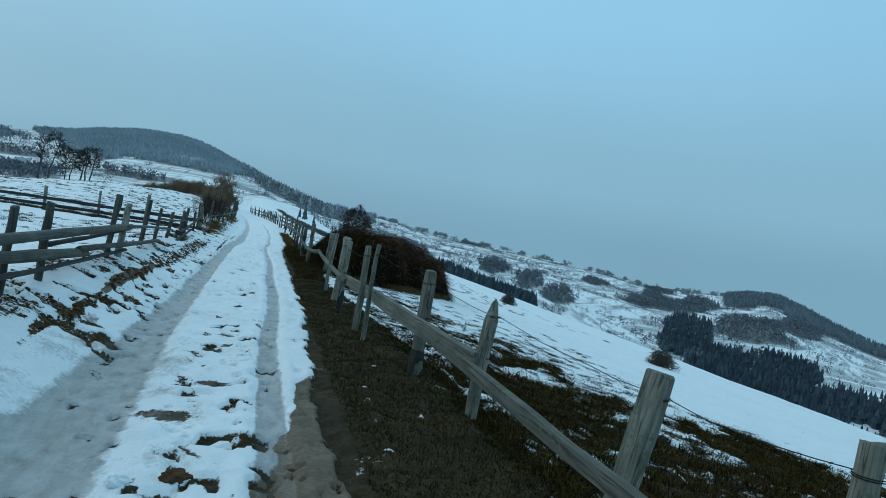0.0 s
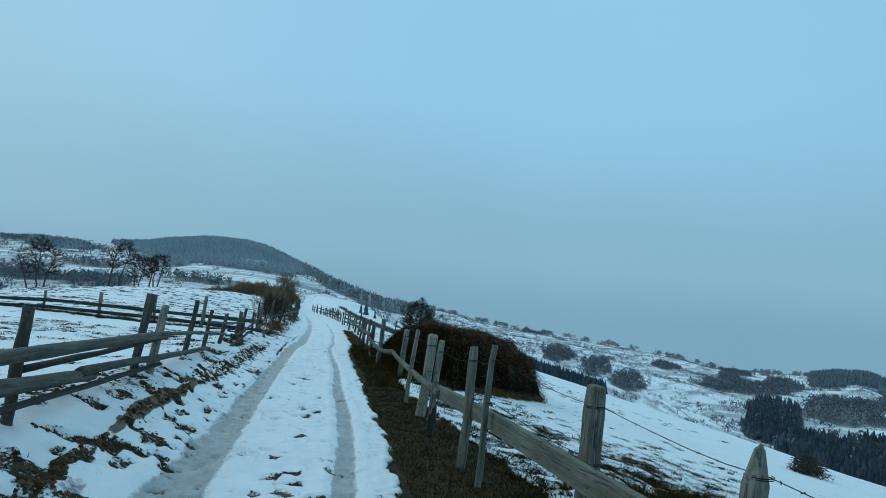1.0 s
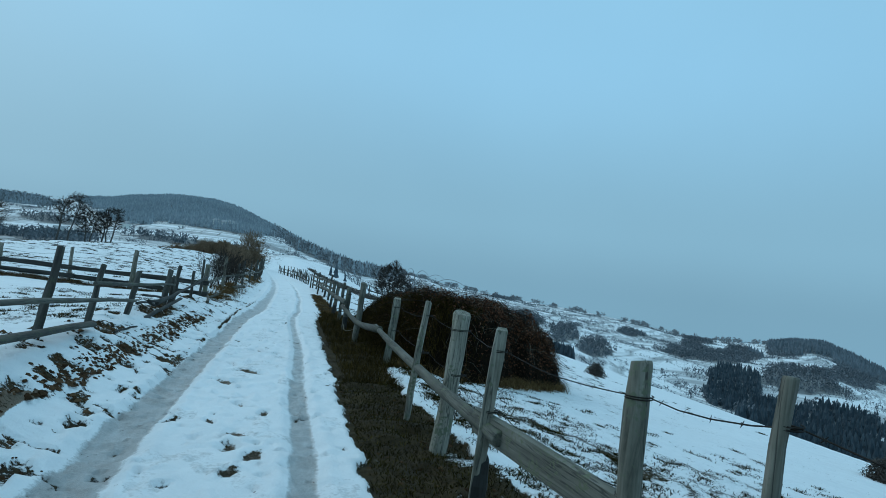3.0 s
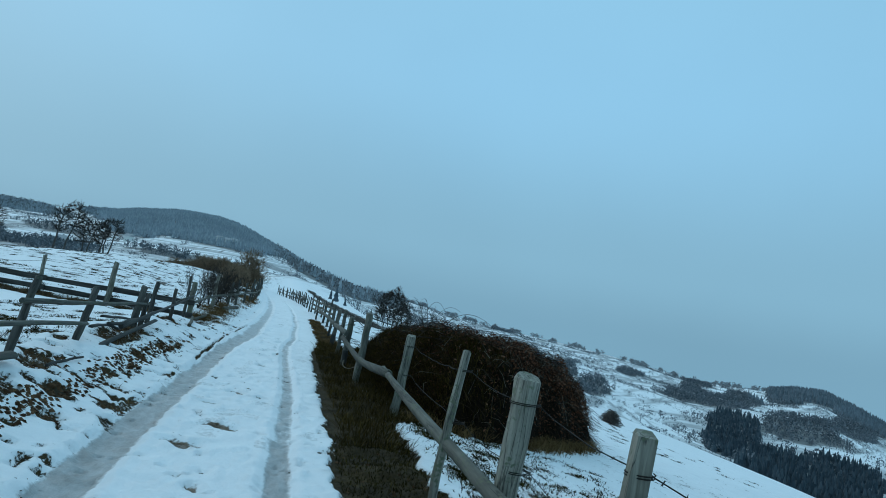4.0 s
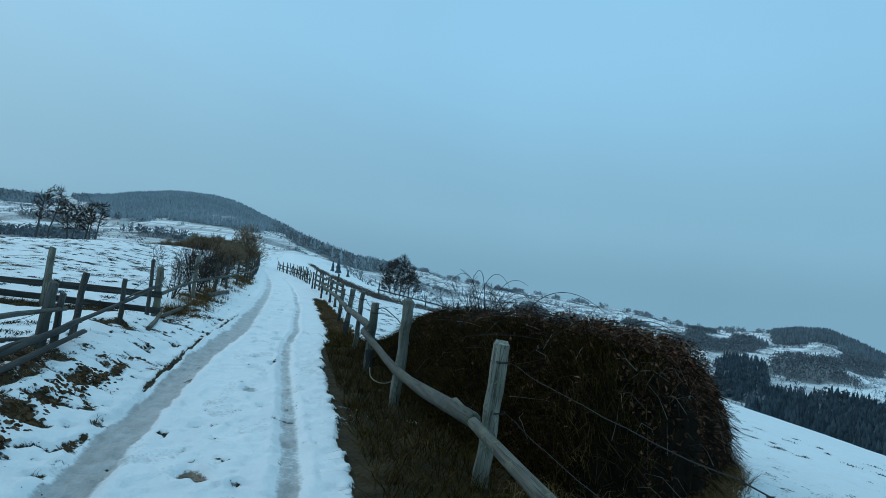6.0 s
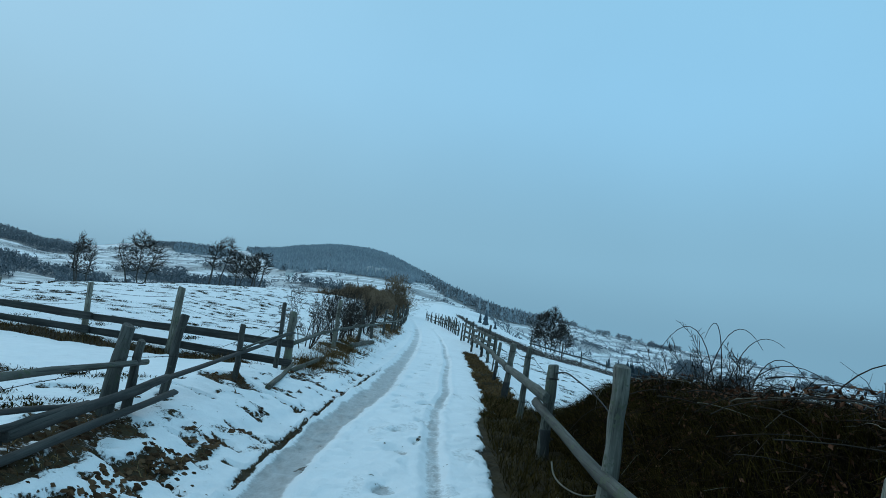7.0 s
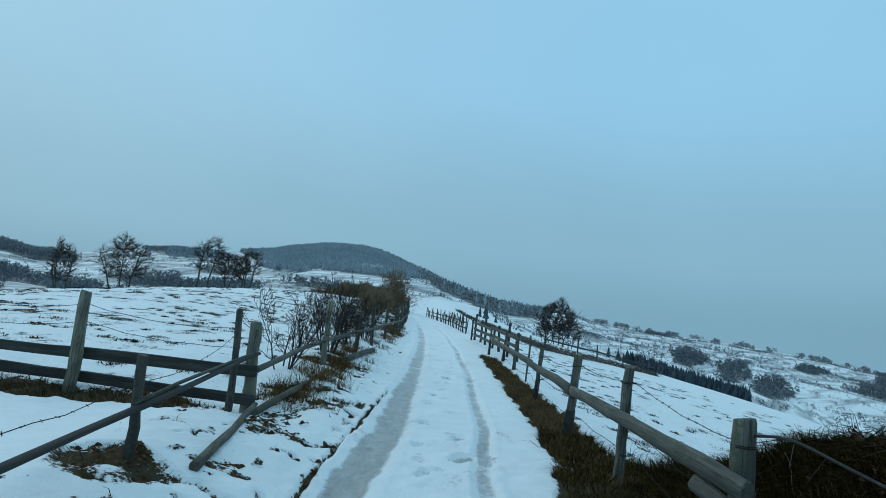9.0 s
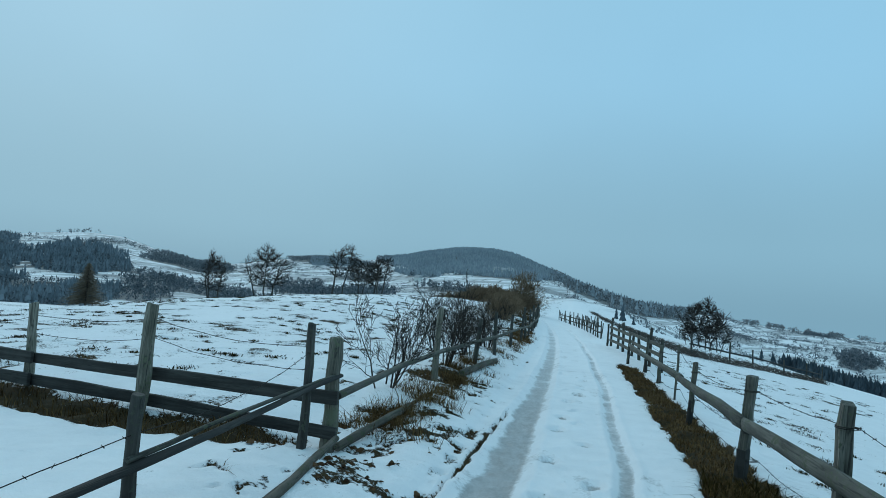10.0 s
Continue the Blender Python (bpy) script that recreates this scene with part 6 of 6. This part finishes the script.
v, f = twig_cloud(r_, x, y, surface(x, y) + r_.uniform(0.02, 0.32, len(x)), 0.5, 0.011)
tagged(part("hedge_scrub", raw_mesh("hedge_scrub", v, f, True), TWIG_SCRUB), "low dark scrub under the pasture fence", "scrub", kind="stuff")
fence_p = thing("rail_fence", "distant dark post and rail fence across the snowy slope", "fence", (5.6, 51, gz(5.6, 51)), "pasture fences")
line = [(5.6 + 2.3 * k + 0.2 * math.sin(k * 2.2), 51 + 3.2 * k) for k in range(6)]
for k, (x, y) in enumerate(line):
    z = gz(x, y)
    beam("post", (x, y, z - 0.2), (x + 0.06 * math.sin(k * 3), y, z + 1.05 + 0.1 * math.sin(k * 1.7)), 0.10, 0.09, POST_DARK, fence_p, 810 + k, "round")
for k in range(5):
    (x0, y0), (x1, y1) = line[k], line[k + 1]
    beam("rail", (x0 - 0.1, y0 - 0.1, gz(x0, y0) + 0.62), (x1 + 0.1, y1 + 0.1, gz(x1, y1) + 0.58), 0.06, 0.09, RAIL_DARK, fence_p, 820 + k, "round")

# lone conifers that stand out on the ridge beside the track's end
fir = thing("conifer", "small dark conifer on the snowy ridge", "tree", (9.6, 150, gz(9.6, 150)), "ridge conifers")
v, f = conifers(np.random.RandomState(3), np.zeros(1), np.zeros(1), np.zeros(1), 4.2)
part("crown", raw_mesh("crown", v, f, True), CONIFER, fir)
v, f = tubes(np.array([[(0, 0, -0.4), (0, 0, 1.0), (0, 0, 2.2)]]), np.array([[0.10, 0.08, 0.04]]), 6)
part("trunk", raw_mesh("trunk", v, f), BARK, fir)
for x, y, s in ((8.6, 153, 0.7), (11.8, 151, 0.5)):
    c = copy_thing(fir, pose(x, y, gz(x, y), 0, 0, x * 40))
    c.scale = (s, s, s)

# a brown larch standing below the brow
larch = thing("larch", "brown winter larch below the pasture brow", "tree", (-54.5, 82, gz(-54.5, 82)), "bare trees")
r_ = np.random.RandomState(8)
n = 1500
u = r_.uniform(0.08, 1, n)
a = r_.uniform(0, 6.28, n)
ln = (1.03 - u ** 0.9) * 2.9 * r_.uniform(0.35, 1.15, n) + 0.12
t = np.linspace(0, 1, 4)
p = np.stack([np.cos(a)[:, None] * ln[:, None] * t, np.sin(a)[:, None] * ln[:, None] * t, (u * 5.0)[:, None] + (0.1 * t - 0.25 * t ** 2) * ln[:, None]], -1)
v, f = tubes(p, np.linspace(0.020, 0.012, 4)[None].repeat(n, 0), 3)
part("crown", raw_mesh("crown", v, f), LARCH, larch)
v, f = tubes(np.array([[(0, 0, -0.4), (0, 0, 2.5), (0, 0, 5.1)]]), np.array([[0.14, 0.09, 0.02]]), 7)
part("trunk", raw_mesh("trunk", v, f), BARK, larch)


# tiny whitewashed houses on the far slope
def house(x, y, w, d, h, turn, label):
    z = gz(x, y)
    t = thing("house", label, "house", (x, y, z - 0.5), "far houses")
    t.rotation_euler = (0, 0, radians(turn))
    bm = bmesh.new()
    bmesh.ops.create_cube(bm, size=1, matrix=Matrix.LocRotScale((0, 0, h / 2), None, (w, d, h)))
    part("wall", bm, WHITEWASH, t)
    bm = bmesh.new()
    e = 0.5
    pts_ = [bm.verts.new(q) for q in ((-w / 2 - e, -d / 2 - e, h), (w / 2 + e, -d / 2 - e, h), (w / 2 + e, d / 2 + e, h), (-w / 2 - e, d / 2 + e, h), (-w / 2 - e, 0, h + d * 0.5), (w / 2 + e, 0, h + d * 0.5))]
    for q in ((0, 1, 5, 4), (2, 3, 4, 5), (0, 4, 3), (1, 2, 5), (3, 2, 1, 0)):
        bm.faces.new([pts_[k] for k in q])
    part("roof", bm, ROOF_GREY, t, "steep snowy roof")


for az, r, w, turn in ((-6.0, 640, 6, 10), (-5.5, 655, 5, 40), (-6.7, 650, 5, -20), (-18, 560, 7, 15), (-13.5, 600, 6, -30)):
    house(r * math.sin(radians(az)), 10 + r * math.cos(radians(az)), w, w * 0.8, 4.5, turn, "small whitewashed house on the far snowy slope")

# a brush heap and a dark bush on the edge of the falling field
HEAP = thing("brush_heap", "brown heap of cut brushwood on the snowy field edge", "brush heap", (12.9, 16.3, gz(12.9, 16.3)))
r_ = np.random.RandomState(12)
n = 900
x, y = r_.normal(0, 0.20, n), r_.normal(0, 0.18, n)
v, f = twig_cloud(r_, x, y, r_.uniform(0.0, 1, n) * np.maximum(0.05, 0.55 * (1 - (x / 0.6) ** 2 - (y / 0.5) ** 2)), 0.22, 0.008)
part("brushwood", raw_mesh("brushwood", v, f), TWIG_SCRUB, HEAP)
c = copy_thing(HEAP, pose(13.1, 30.3, gz(13.1, 30.3), 0, 0, 70))
tagged(c, "dark low brush heap on the snowy field edge", "brush heap")

# a clod and a lump of frozen snow on the track, a crumpled scrap on the bank
def rough_lump(name, seed, size, squash, material, at, label, category, jag=0.22):
    r = random.Random(seed)
    bm = bmesh.new()
    bmesh.ops.create_icosphere(bm, subdivisions=3, radius=size)
    for q in bm.verts:
        d = q.co.normalized()
        k = 1 + jag * (math.sin(d.x * 5 + seed) * math.cos(d.y * 6 + 2 * seed) + 0.5 * math.sin(d.z * 9 + d.x * 7)) + r.uniform(-0.25, 0.25) * jag
        q.co = Vector((q.co.x * k, q.co.y * k * 0.8, q.co.z * k * squash))
    ob = part(name, bm, material)
    ob.location = (at[0], at[1], gz(*at) + size * squash * 0.45)
    tagged(ob, label, category)


rough_lump("earth_clod", 3, 0.075, 0.55, EARTH, (-0.29, 2.03), "brown earth clod lying on the icy track", "clod")
rough_lump("snow_lump", 5, 0.055, 0.6, FROZEN, (-0.56, 1.98), "lump of frozen snow lying on the icy track", "snow lump")
rough_lump("paper_scrap", 9, 0.055, 0.7, PAPER, (-1.50, 5.35), "crumpled pale pink scrap of paper on the bank", "litter", 0.5)
